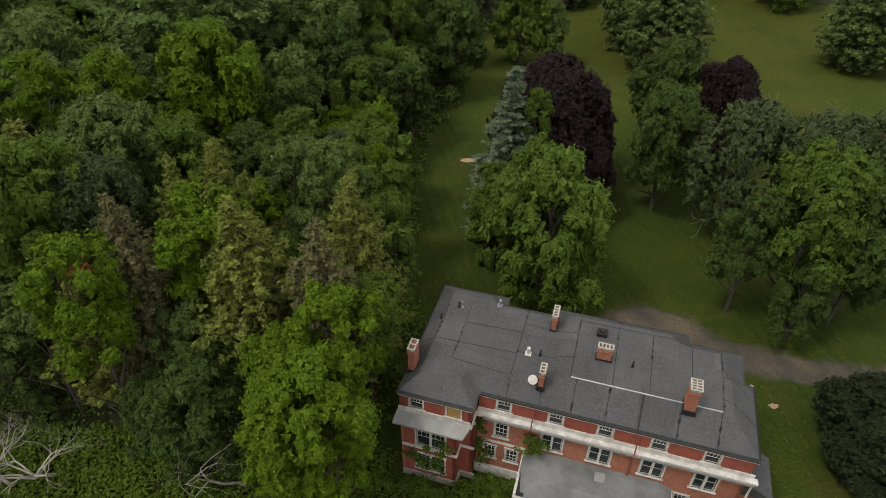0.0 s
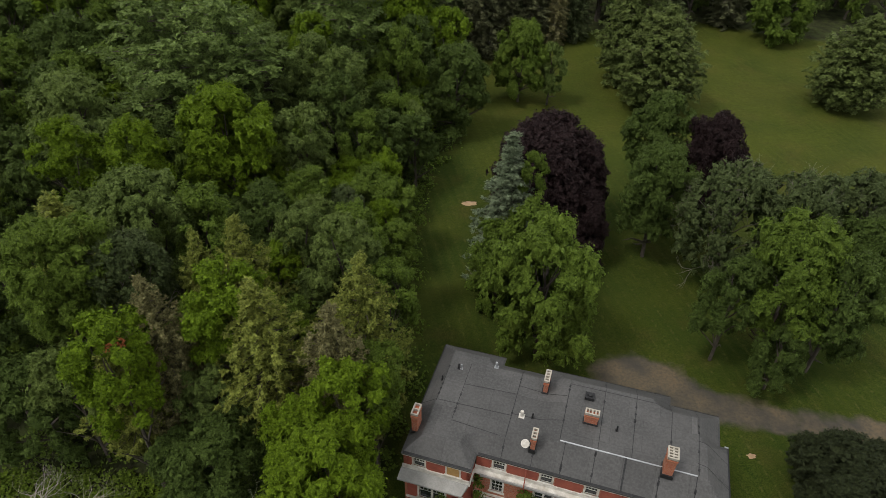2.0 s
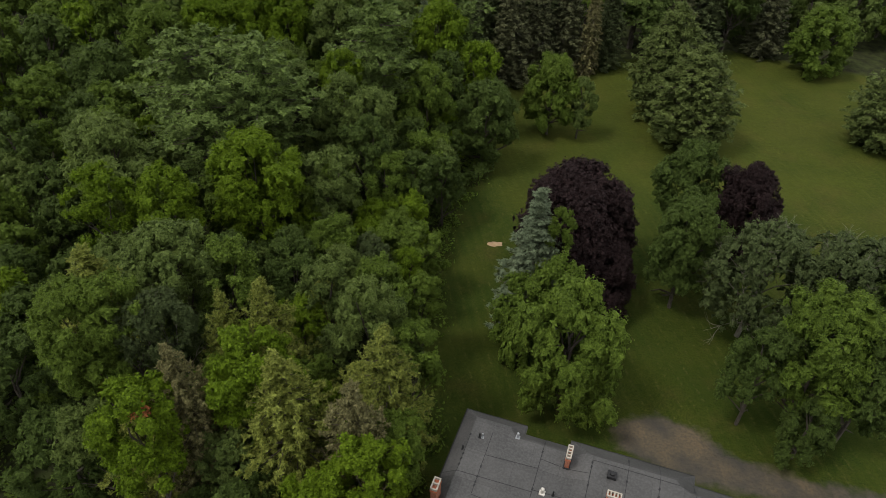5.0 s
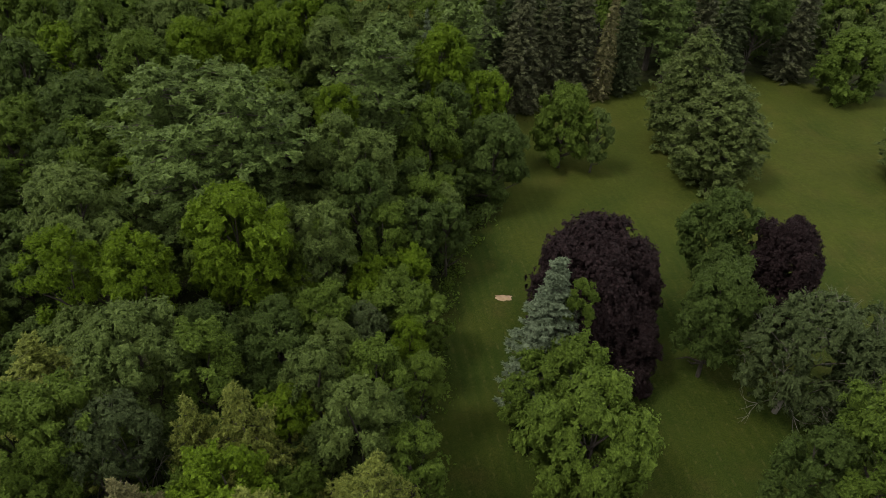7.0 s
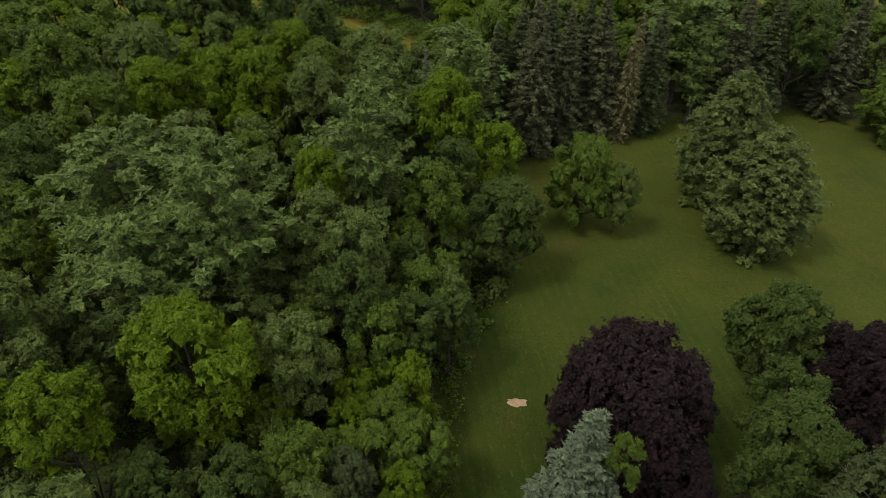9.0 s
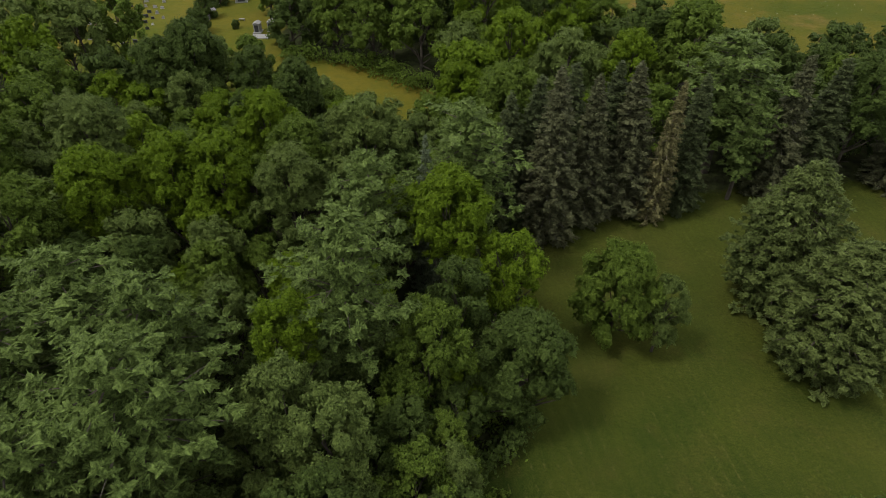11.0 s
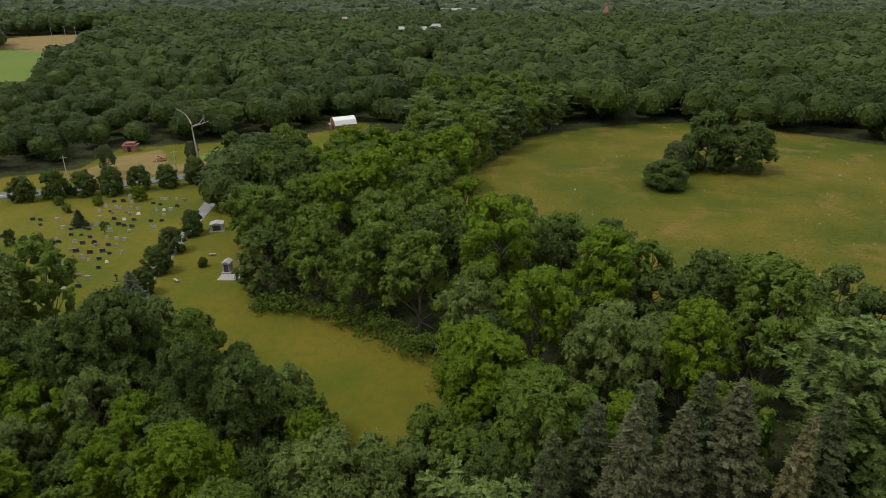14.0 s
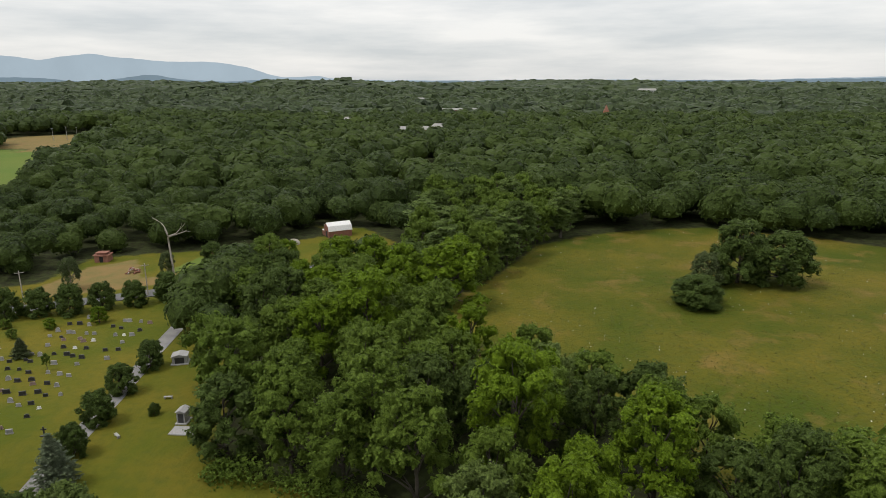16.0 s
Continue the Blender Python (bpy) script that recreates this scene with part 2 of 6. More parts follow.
M = dict(
    oak=leaf_mat("oak_leaves", (0.060, 0.107, 0.013), (0.122, 0.177, 0.026)),
    maple=leaf_mat("maple_leaves", (0.070, 0.128, 0.005), (0.133, 0.202, 0.012)),
    ash=leaf_mat("ash_leaves", (0.071, 0.115, 0.025), (0.140, 0.187, 0.047)),
    dark=leaf_mat("dark_leaves", (0.044, 0.076, 0.014), (0.084, 0.122, 0.027)),
    pine=leaf_mat("pine_needles", (0.066, 0.112, 0.024), (0.132, 0.184, 0.046), 0.15),
    fir=leaf_mat("fir_needles", (0.064, 0.096, 0.023), (0.128, 0.162, 0.046), 0.15),
    spruce=leaf_mat("spruce_needles", (0.043, 0.060, 0.023), (0.082, 0.102, 0.040), 0.1),
    tired=leaf_mat("browned_needles", (0.060, 0.068, 0.030), (0.106, 0.112, 0.054), 0.1),
    larch=leaf_mat("larch_needles", (0.112, 0.148, 0.024), (0.214, 0.240, 0.050), 0.2),
    brownlarch=leaf_mat("dry_larch_needles", (0.120, 0.116, 0.042), (0.200, 0.186, 0.082), 0.15),
    blue=leaf_mat("blue_needles", (0.076, 0.106, 0.054), (0.144, 0.178, 0.104), 0.1),
    beech=leaf_mat("copper_leaves", (0.014, 0.009, 0.009), (0.036, 0.021, 0.021), 0.12, tint=0.1),
    yew=leaf_mat("yew_needles", (0.016, 0.024, 0.010), (0.036, 0.044, 0.018), 0.08, tint=0.1),
    thin=leaf_mat("sparse_grey_leaves", (0.048, 0.074, 0.024), (0.092, 0.120, 0.044)),
    rust=leaf_mat("rust_leaves", (0.32, 0.10, 0.035), (0.45, 0.17, 0.07), 0.2),
    shrub=leaf_mat("shrub_leaves", (0.063, 0.110, 0.009), (0.122, 0.176, 0.020)),
    far=leaf_mat("far_leaves", (0.024, 0.044, 0.009), (0.050, 0.076, 0.016), 0.2, patch=0.045, tint=0.0, grain=1.6, kinds=True),
    # hill lumps lack leaf gaps, so shade is put into these darker greens
    hill=leaf_mat("darkened_hill_leaves", (0.022, 0.037, 0.015), (0.042, 0.061, 0.024), 0.1, patch=0.012, tint=0.0, grain=0.35, kinds=True),
    bark=plain("bark", (0.10, 0.085, 0.068), (0.055, 0.045, 0.036), 2.0, 0.9, bumpy=0.5),
    grey_bark=plain("grey_dead_wood", (0.42, 0.38, 0.32), (0.28, 0.245, 0.20), 2.0, 0.9),
    pale_bark=plain("lichened_bark", (0.24, 0.22, 0.18), (0.13, 0.115, 0.095), 2.0, 0.9, bumpy=0.4),
    brick=brick_mat(),
    red_paint=plain("red_painted_brick", (0.30, 0.078, 0.050), (0.22, 0.056, 0.038), 1.2, 0.8, bumpy=0.2),
    white=plain("weathered_white_paint", (0.66, 0.63, 0.58), (0.40, 0.365, 0.31), 1.6, 0.7),
    lead=plain("grey_sheet_roofing", (0.22, 0.214, 0.20), (0.31, 0.30, 0.28), 0.9, 0.6),
    porch=plain("stained_grey_roofing", (0.20, 0.20, 0.195), (0.105, 0.105, 0.10), 0.45, 0.75, bumpy=0.2),
    roof=roof_mat(),
    black=plain("black_rubber", (0.012, 0.012, 0.013), (0.025, 0.025, 0.026), 4.0, 0.6),
    metal=plain("grey_metal", (0.42, 0.43, 0.44), (0.30, 0.31, 0.32), 3.0, 0.4, 0.6),
    stone=plain("pale_stone", (0.42, 0.38, 0.32), (0.30, 0.27, 0.22), 3.0, 0.85, bumpy=0.3),
    plywood=plain("plywood", (0.42, 0.25, 0.09), (0.33, 0.19, 0.07), 2.0, 0.8),
    granite_dark=plain("dark_granite", (0.03, 0.03, 0.033), (0.06, 0.058, 0.06), 6.0, 0.3),
    granite_grey=plain("grey_granite", (0.36, 0.35, 0.34), (0.25, 0.245, 0.24), 6.0, 0.6),
    granite_red=plain("rose_granite", (0.28, 0.20, 0.18), (0.22, 0.15, 0.135), 6.0, 0.55),
    marble=plain("white_marble", (0.75, 0.74, 0.72), (0.60, 0.59, 0.57), 3.0, 0.5),
    asphalt=plain("asphalt", (0.105, 0.105, 0.107), (0.145, 0.142, 0.138), 0.6, 0.9),
    lane=plain("worn_asphalt_lane", (0.19, 0.185, 0.18), (0.25, 0.24, 0.23), 0.4, 0.9),
    line=plain("road_line_paint", (0.62, 0.60, 0.52), (0.5, 0.47, 0.36), 0.8, 0.7),
    rustroof=plain("rusty_red_boards", (0.20, 0.085, 0.06), (0.27, 0.13, 0.09), 0.8, 0.85),
    sand=plain("bare_sand", (0.42, 0.29, 0.17), (0.30, 0.20, 0.12), 1.5, 0.95, bumpy=0.5),
    ground=ground_mat(),
)
glass_m, gn, gl, gb = mat_nodes("window_glass", 0.06, 0.5)
gb.inputs["Base Color"].default_value = (0.02, 0.024, 0.026, 1)
M["glass"] = glass_m


# Even emission: distance haze is put into the blue ridge colour, unlit.
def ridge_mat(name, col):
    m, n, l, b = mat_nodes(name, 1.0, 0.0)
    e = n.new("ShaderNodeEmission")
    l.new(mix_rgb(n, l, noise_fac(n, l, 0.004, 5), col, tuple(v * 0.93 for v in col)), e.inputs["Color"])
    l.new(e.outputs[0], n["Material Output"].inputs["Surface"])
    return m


# ---- building helpers ----
def raw_mesh(name, verts, quads=None, tris=None):
    verts = np.asarray(verts, dtype=np.float32).reshape(-1, 3)
    me = bpy.data.meshes.new(name)
    q = np.zeros((0, 4), np.int32) if quads is None else np.asarray(quads, np.int32).reshape(-1, 4)
    t = np.zeros((0, 3), np.int32) if tris is None else np.asarray(tris, np.int32).reshape(-1, 3)
    me.vertices.add(len(verts))
    me.vertices.foreach_set("co", verts.ravel())
    me.loops.add(q.size + t.size)
    me.loops.foreach_set("vertex_index", np.concatenate([q.ravel(), t.ravel()]))
    me.polygons.add(len(q) + len(t))
    me.polygons.foreach_set("loop_start", np.concatenate([np.arange(len(q)) * 4, q.size + np.arange(len(t)) * 3]).astype(np.int32))
    me.update(calc_edges=True)
    me.shade_flat()
    return me


def link(name, me, material, parent=None, label=""):
    ob = new(name, me)
    if material and not me.materials:
        me.materials.append(material)
    if parent:
        ob.parent = parent
    if label:
        tagged(ob, label)
    return ob


def part(name, bm, material, parent, label=""):
    me = bpy.data.meshes.new(name)
    bm.to_mesh(me)
    bm.free()
    return link(name, me, material, parent, label)


def add_box(bm, x0, x1, y0, y1, z0, z1, bevel=0.0):
    r = bmesh.ops.create_cube(bm, size=1.0)
    for v in r["verts"]:
        v.co = ((x0 + x1) / 2 + v.co.x * (x1 - x0), (y0 + y1) / 2 + v.co.y * (y1 - y0), (z0 + z1) / 2 + v.co.z * (z1 - z0))
    if bevel:
        bmesh.ops.bevel(bm, geom=list({e for v in r["verts"] for e in v.link_edges}), offset=bevel, segments=1, affect="EDGES")
    return r["verts"]


def box_bm(*a, **k):
    bm = bmesh.new()
    add_box(bm, *a, **k)
    return bm


def add_tube(bm, p, q, r0, r1, sides=8):
    p, q = Vector(p), Vector(q)
    d = q - p
    m = Matrix.Translation((p + q) / 2) @ d.to_track_quat("Z", "Y").to_matrix().to_4x4()
    bmesh.ops.create_cone(bm, cap_ends=True, segments=sides, radius1=r0, radius2=r1, depth=d.length, matrix=m)


def smooth(e0, e1, v):
    t = np.clip((np.asarray(v, float) - e0) / (e1 - e0), 0, 1)
    return t * t * (3 - 2 * t)


def ground_z(x, y):
    """Height of the ground: flat round the house, a step up to the meadow, low hills far off."""
    x, y = np.asarray(x, float), np.asarray(y, float)
    z = -1.2 + 4.6 * smooth(130, 225, y) + 1.0 * smooth(220, 330, y) + 4.0 * smooth(350, 900, y)
    z = z + 0.25 * np.sin(x * 0.05 + 1.0) * np.sin(y * 0.043)
    z = z + 0.8 * np.sin(x * 0.013) * smooth(200, 300, y)
    far = smooth(1200, 3600, y)
    z = z + far * (6 + 7 * np.sin(x * 0.0021 + 0.6) + 6 * np.sin(x * 0.0047 + y * 0.0013))
    z = z + 26 * np.exp(-(((x + 640) / 330) ** 2 + ((y - 2350) / 480) ** 2))
    return z


def gz(x, y):
    return float(ground_z(x, y))


def inside(poly, x, y):
    x, y = np.asarray(x, float), np.asarray(y, float)
    res = np.zeros(np.broadcast(x, y).shape, bool)
    for (xa, ya), (xb, yb) in zip(poly, poly[1:] + poly[:1]):
        hit_edge = ((ya > y) != (yb > y)) & (x < (xb - xa) * (y - ya) / ((yb - ya) or 1e-9) + xa)
        res ^= hit_edge
    return res


def border(poly, x, y):
    """Distance to the outline of a polygon, positive inside."""
    x, y = np.asarray(x, float), np.asarray(y, float)
    d = np.full(np.broadcast(x, y).shape, 1e9)
    for (xa, ya), (xb, yb) in zip(poly, poly[1:] + poly[:1]):
        ex, ey = xb - xa, yb - ya
        t = np.clip(((x - xa) * ex + (y - ya) * ey) / (ex * ex + ey * ey), 0, 1)
        d = np.minimum(d, np.hypot(x - xa - t * ex, y - ya - t * ey))
    return np.where(inside(poly, x, y), d, -d)


# ---- plan of the open ground ----
LAWN = [(-3, -60), (-3, 55), (-4, 80), (-1, 95), (6, 103), (6, 122), (6, 142), (16, 150), (39, 155), (64, 160), (90, 150), (130, 120), (130, -60)]
MOWN = [(-85, 196), (-68, 200), (-50, 189), (-37, 179), (-18, 165), (-12, 166), (-16, 186), (-31, 196), (-42, 199), (-54, 203), (-60, 215), (-62, 229), (-70, 247), (-80, 262), (-84, 287), (-140, 262), (-175, 245), (-175, 205)]
YARD = [(-190, 250), (-140, 268), (-72, 307), (-48, 325), (-40, 350), (-55, 372), (-76, 376), (-66, 361), (-94, 338), (-124, 329), (-140, 322), (-140, 296), (-190, 268)]
FIELD = [(-24, 268), (-5, 300), (9, 330), (15, 345), (38, 362), (65, 371), (80, 372), (111, 360), (140, 336), (180, 296), (180, 203), (76, 204), (46, 205), (31, 203), (25, 224), (10, 236), (-8, 250)]
CROP = [(-440, 625), (-397, 621), (-306, 606), (-284, 540), (-262, 470), (-240, 418), (-440, 410)]
OLDCEM = [(-66, 440), (-46, 396), (-40, 420), (-50, 480), (-38, 530), (4, 530), (4, 556), (-44, 560)]
LOT = [(-470, 700), (-460, 750), (-380, 772), (-318, 642), (-318, 596), (-366, 606)]
DRIVE = [(16.5, 49), (19, 51.5), (23, 52.5), (27, 50.5), (31, 46.6), (38, 44.4), (50, 43), (80, 42), (80, 39), (44, 40.6), (36, 41.5), (30, 42.5), (26, 43.5), (20, 46)]
STRAW = [(-138, 288), (-135, 312), (-124, 322), (-117, 312), (-112, 302), (-90, 318), (-82, 322), (-80, 315), (-104, 297), (-128, 285)]
BEDS = [(-108, 306), (-104, 326), (-92, 333), (-80, 330), (-88, 317)]
OPEN = (LAWN, MOWN, YARD, FIELD, CROP, OLDCEM, LOT)


# ---- ground ----
def build_ground():
    xs = np.concatenate([-np.geomspace(5200, 175, 34), np.arange(-172, 172.1, 2.0), np.geomspace(175, 5200, 34)])
    ys = np.concatenate([-np.geomspace(3000, 30, 18), np.arange(-26, 396, 2.0), np.geomspace(400, 5200, 60)])
    gx, gy = np.meshgrid(xs, ys)
    verts = np.stack([gx, gy, ground_z(gx, gy)], -1).reshape(-1, 3)
    nx, ny = len(xs), len(ys)
    i = (np.arange(ny - 1)[:, None] * nx + np.arange(nx - 1)[None, :]).ravel()
    me = raw_mesh("ground", verts, np.stack([i, i + 1, i + nx + 1, i + nx], -1))
    fx, fy = verts[:, 0], verts[:, 1]
    zones = dict(lawn=(LAWN, 3.0), meadow=(FIELD, 4.0), mown=(MOWN, 3.0), gravel=(DRIVE, 1.6), straw=(STRAW, 2.5), crop=(CROP, 8.0))
    grow = dict(lawn=3.0, meadow=2.5, mown=6.0, gravel=0.0, straw=0.0, crop=0.0)
    values = {k: np.clip(0.5 + (border(p, fx, fy) + grow[k]) / w * 0.5, 0, 1) for k, (p, w) in zones.items()}
    values["mown"] = np.maximum(values["mown"], np.clip(0.5 + border(YARD, fx, fy) / 6, 0, 1))
    values["mown"] = np.maximum(values["mown"], np.clip(0.5 + border(OLDCEM, fx, fy) / 12, 0, 1))
    values["straw"] = np.maximum(values["straw"], np.clip(0.5 + border(LOT, fx, fy) / 12, 0, 1))
    values["crop"] = np.maximum(values["crop"], np.clip(0.5 + border(BEDS, fx, fy) / 4, 0, 1))
    # weight of the yellower lawn tone, rising with distance from the house
    values["yellowed"] = 0.38 * smooth(84, 128, fy + 0.25 * fx)
    for k, v in values.items():
        me.attributes.new(k, "FLOAT", "POINT").data.foreach_set("value", v.astype(np.float32))
    ob = link("ground", me, M["ground"])
    for p in me.polygons:
        p.use_smooth = True
    tagged(ob, "mown lawn, meadow and shaded woodland floor", "ground", kind="structure")


build_ground()


def ribbon(name, pts, width, lift, material, label, category, parent=None):
    """A strip that follows the ground along a line."""
    P = []
    for (xa, ya), (xb, yb) in zip(pts, pts[1:]):
        k = max(2, int(math.hypot(xb - xa, yb - ya) / 2))
        P += [(xa + (xb - xa) * i / k, ya + (yb - ya) * i / k) for i in range(k)]
    P.append(pts[-1])
    P = np.array(P)
    T = np.gradient(P, axis=0)
    for _ in range(6):
        T[1:-1] = (T[:-2] + T[1:-1] + T[2:]) / 3
    T /= np.linalg.norm(T, axis=1)[:, None]
    N = np.stack([-T[:, 1], T[:, 0]], -1) * width / 2
    rows_ = [P + N, P - N]
    V = []
    for a, b in zip(*rows_):
        h = max(gz(*a), gz(*b)) + lift
        V += [(a[0], a[1], h), (b[0], b[1], h), (a[0], a[1], h - 0.25), (b[0], b[1], h - 0.25)]
    Q = []
    for k in range(len(P) - 1):
        i, j = 4 * k, 4 * k + 4
        Q += [(i + 1, j + 1, j, i), (i, j, j + 2, i + 2), (i + 3, j + 3, j + 1, i + 1)]
    ob = link(name, raw_mesh(name, V, Q), material, parent)
    if not parent:
        tagged(ob, label, category, kind="structure")
    return ob


ROAD = [(-330, 195), (-200, 246), (-136, 272.5), (-98, 291.5), (-74, 307), (-45, 330), (-20, 362), (0, 420)]
road = ribbon("road", ROAD, 6.4, 0.10, M["asphalt"], "two-lane grey asphalt country road with painted lines", "road")
ribbon("centre_line", ROAD, 0.35, 0.13, M["line"], "", "", road)
ribbon("pavement", [(-72, 170), (-75, 198), (-78, 228), (-81, 250), (-83.5, 272), (-82, 288), (-84, 297)], 3.6, 0.06, M["lane"], "narrow pale asphalt cemetery lane through cut grass", "lane")


# ---- the brick house ----
EAVE = 10.7
OUTLINE = [(-6.05, -1.74), (0.1, -1.74), (0.1, 0), (20.33, 0), (20.33, 7.0), (19.65, 7.0), (19.65, 10.2), (15.45, 10.2), (15.45, 11.2), (4.3, 11.05), (4.3, 10.25), (0.1, 10.2), (0.1, 11.2), (-6.05, 11.15)]
house = new("brick_mansion")
house.matrix_world = pose(2.985, 31.476, -1.2, 0, 0, -16.978)
tagged(house, "three-storey red brick mansion with white trim and grey roof", "house")


def roof_height(u, v):
    d = np.clip(border(OUTLINE, u, v), 0, 9)
    cap = 1.15 + 0.62 * np.clip((np.asarray(u) - 4.6) / 1.9, 0, 1)
    return EAVE + np.minimum(0.80 * d, cap)


def rh(u, v):
    return float(roof_height(u, v))


def build_roof():
    us = np.unique(np.round(np.concatenate([np.arange(-6.05, 20.34, 0.2), [0.1, 4.3, 15.45, 19.65, 20.33]]), 3))
    vs = np.unique(np.round(np.concatenate([np.arange(-1.74, 11.21, 0.2), [0, 7.0, 10.2, 10.25, 11.05, 11.15, 11.2]]), 3))
    gu, gv = np.meshgrid(us, vs)
    keep = inside(OUTLINE, (gu[:-1, :-1] + gu[1:, 1:]) / 2, (gv[:-1, :-1] + gv[1:, 1:]) / 2)
    top = np.stack([gu, gv, roof_height(gu, gv)], -1).reshape(-1, 3)
    low = top.copy()
    low[:, 2] = EAVE - 0.16
    n, nu = len(top), len(us)
    Q = []
    for j, i in zip(*np.nonzero(keep)):
        a = j * nu + i
        f = (a, a + 1, a + nu + 1, a + nu)
        Q += [f, tuple(n + k for k in f[::-1])]
        for dj, di, e in ((-1, 0, (0, 1)), (1, 0, (2, 3)), (0, -1, (3, 0)), (0, 1, (1, 2))):
            jj, ii = j + dj, i + di
            if not (0 <= jj < keep.shape[0] and 0 <= ii < keep.shape[1]) or not keep[jj, ii]:
                p, q = f[e[0]], f[e[1]]
                Q.append((p, p + n, q + n, q))
    ob = link("roof", raw_mesh("roof", np.concatenate([top, low]), Q), M["roof"], house, "low grey membrane roof with black seams")
    return ob


roof = build_roof()


def roof_strip(name, a, b, w, material, lift=0.012):
    """A seam or bar that lies on the roof from a to b."""
    k = max(2, int(math.dist(a, b) / 0.25))
    d = Vector((b[0] - a[0], b[1] - a[1])).normalized()
    nx, ny = -d.y * w / 2, d.x * w / 2
    V, Q = [], []
    for i in range(k + 1):
        u, v = a[0] + (b[0] - a[0]) * i / k, a[1] + (b[1] - a[1]) * i / k
        for s in (1, -1):
            V += [(u + s * nx, v + s * ny, rh(u + s * nx, v + s * ny) + lift), (u + s * nx, v + s * ny, rh(u + s * nx, v + s * ny) - 0.02)]
    for i in range(k):
        p, q = 4 * i, 4 * i + 4
        Q += [(p, p + 2, q + 2, q), (p, q, q + 1, p + 1), (p + 2, p + 3, q + 3, q + 2)]
    link(name, raw_mesh(name, V, Q), material, roof)


seam_rng = random.Random(4)
for u, v0, v1, w in ((-2.7, 2.0, 8.6, 0.05), (2.1, 0.1, 9.9, 0.06), (4.6, 0.1, 3.0, 0.05), (7.0, 0.1, 2.2, 0.06), (9.5, 0.1, 2.2, 0.06), (11.9, 0.1, 2.2, 0.14), (14.6, 0.1, 1.6, 0.07), (17.4, 0.1, 2.2, 0.06),
                     (6.5, 2.3, 8.4, 0.06), (9.6, 2.3, 10.8, 0.05), (12.3, 2.3, 10.8, 0.05), (15.3, 2.3, 10.0, 0.05), (17.5, 2.3, 9.8, 0.05), (-4.6, 3.4, 7.5, 0.04)):
    roof_strip("roof_seam", (u, v0), (u, v1), w, M["black"])
    for _ in range(4):
        v = seam_rng.uniform(v0, v1)
        roof_strip("roof_patch", (u - 0.02, v), (u + 0.02, v + 0.24), 0.16, M["black"], 0.03)
for a, b in (((-5.9, 3.6), (2.1, 3.9)), ((2.1, 4.1), (6.4, 4.3)), ((-2.7, 6.0), (2.1, 6.3)), ((2.1, 7.3), (6.4, 7.0)), ((6.5, 8.4), (15.2, 8.5)), ((17.5, 5.6), (20.2, 5.2)), ((17.4, 3.4), (20.2, 2.9)), ((-2.7, 1.9), (1.6, 1.6))):
    roof_strip("roof_seam", a, b, 0.045, M["black"])
for a, b in (((-6.0, 0.4), (-6.0, 11.0)), ((-5.9, 11.05), (0.0, 11.1)), ((4.4, 10.98), (15.3, 11.1)), ((20.26, 0.1), (20.26, 6.9)), ((15.6, 10.12), (19.6, 10.12)), ((0.2, 0.09), (20.2, 0.09)), ((-5.9, -1.65), (0.0, -1.65))):
    roof_strip("edge_flashing", a, b, 0.13, M["black"], 0.03)
roof_strip("ridge_bar", (6.55, 2.2), (17.4, 2.2), 0.07, M["metal"], 0.05)
roof_strip("edge_trim", (20.0, 7.06), (20.3, 7.0), 0.12, M["metal"], 0.05)


def facade(name, p, q, z0, z1, holes, thick, material):
    """An upright wall from p to q (outer face on its right hand) with holes (s0, s1, z0, z1) right through it."""
    p, q = Vector((*p, 0)), Vector((*q, 0))
    d = (q - p).normalized()
    nrm = Vector((-d.y, d.x, 0)) * thick
    L = (q - p).length
    S = sorted({0.0, L, *[h[0] for h in holes], *[h[1] for h in holes]})
    Z = sorted({z0, z1, *[h[2] for h in holes], *[h[3] for h in holes]})
    bm = bmesh.new()
    grid = {}

    def vert(i, j, k):
        if (i, j, k) not in grid:
            c = p + d * S[i] + nrm * k
            grid[i, j, k] = bm.verts.new((c.x, c.y, Z[j]))
        return grid[i, j, k]

    def solid(i, j):
        if not (0 <= i < len(S) - 1 and 0 <= j < len(Z) - 1):
            return False
        s, z = (S[i] + S[i + 1]) / 2, (Z[j] + Z[j + 1]) / 2
        return not any(h[0] < s < h[1] and h[2] < z < h[3] for h in holes)

    for i in range(len(S) - 1):
        for j in range(len(Z) - 1):
            if not solid(i, j):
                continue
            bm.faces.new([vert(i, j, 0), vert(i + 1, j, 0), vert(i + 1, j + 1, 0), vert(i, j + 1, 0)])
            bm.faces.new([vert(i, j + 1, 1), vert(i + 1, j + 1, 1), vert(i + 1, j, 1), vert(i, j, 1)])
            for (di, dj), (a, b) in (((-1, 0), ((i, j + 1), (i, j))), ((1, 0), ((i + 1, j), (i + 1, j + 1))), ((0, -1), ((i, j), (i + 1, j))), ((0, 1), ((i + 1, j + 1), (i, j + 1)))):
                if not solid(i + di, j + dj):
                    bm.faces.new([vert(*a, 0), vert(*a, 1), vert(*b, 1), vert(*b, 0)])
    bmesh.ops.recalc_face_normals(bm, faces=bm.faces[:])
    return part(name, bm, material, house)


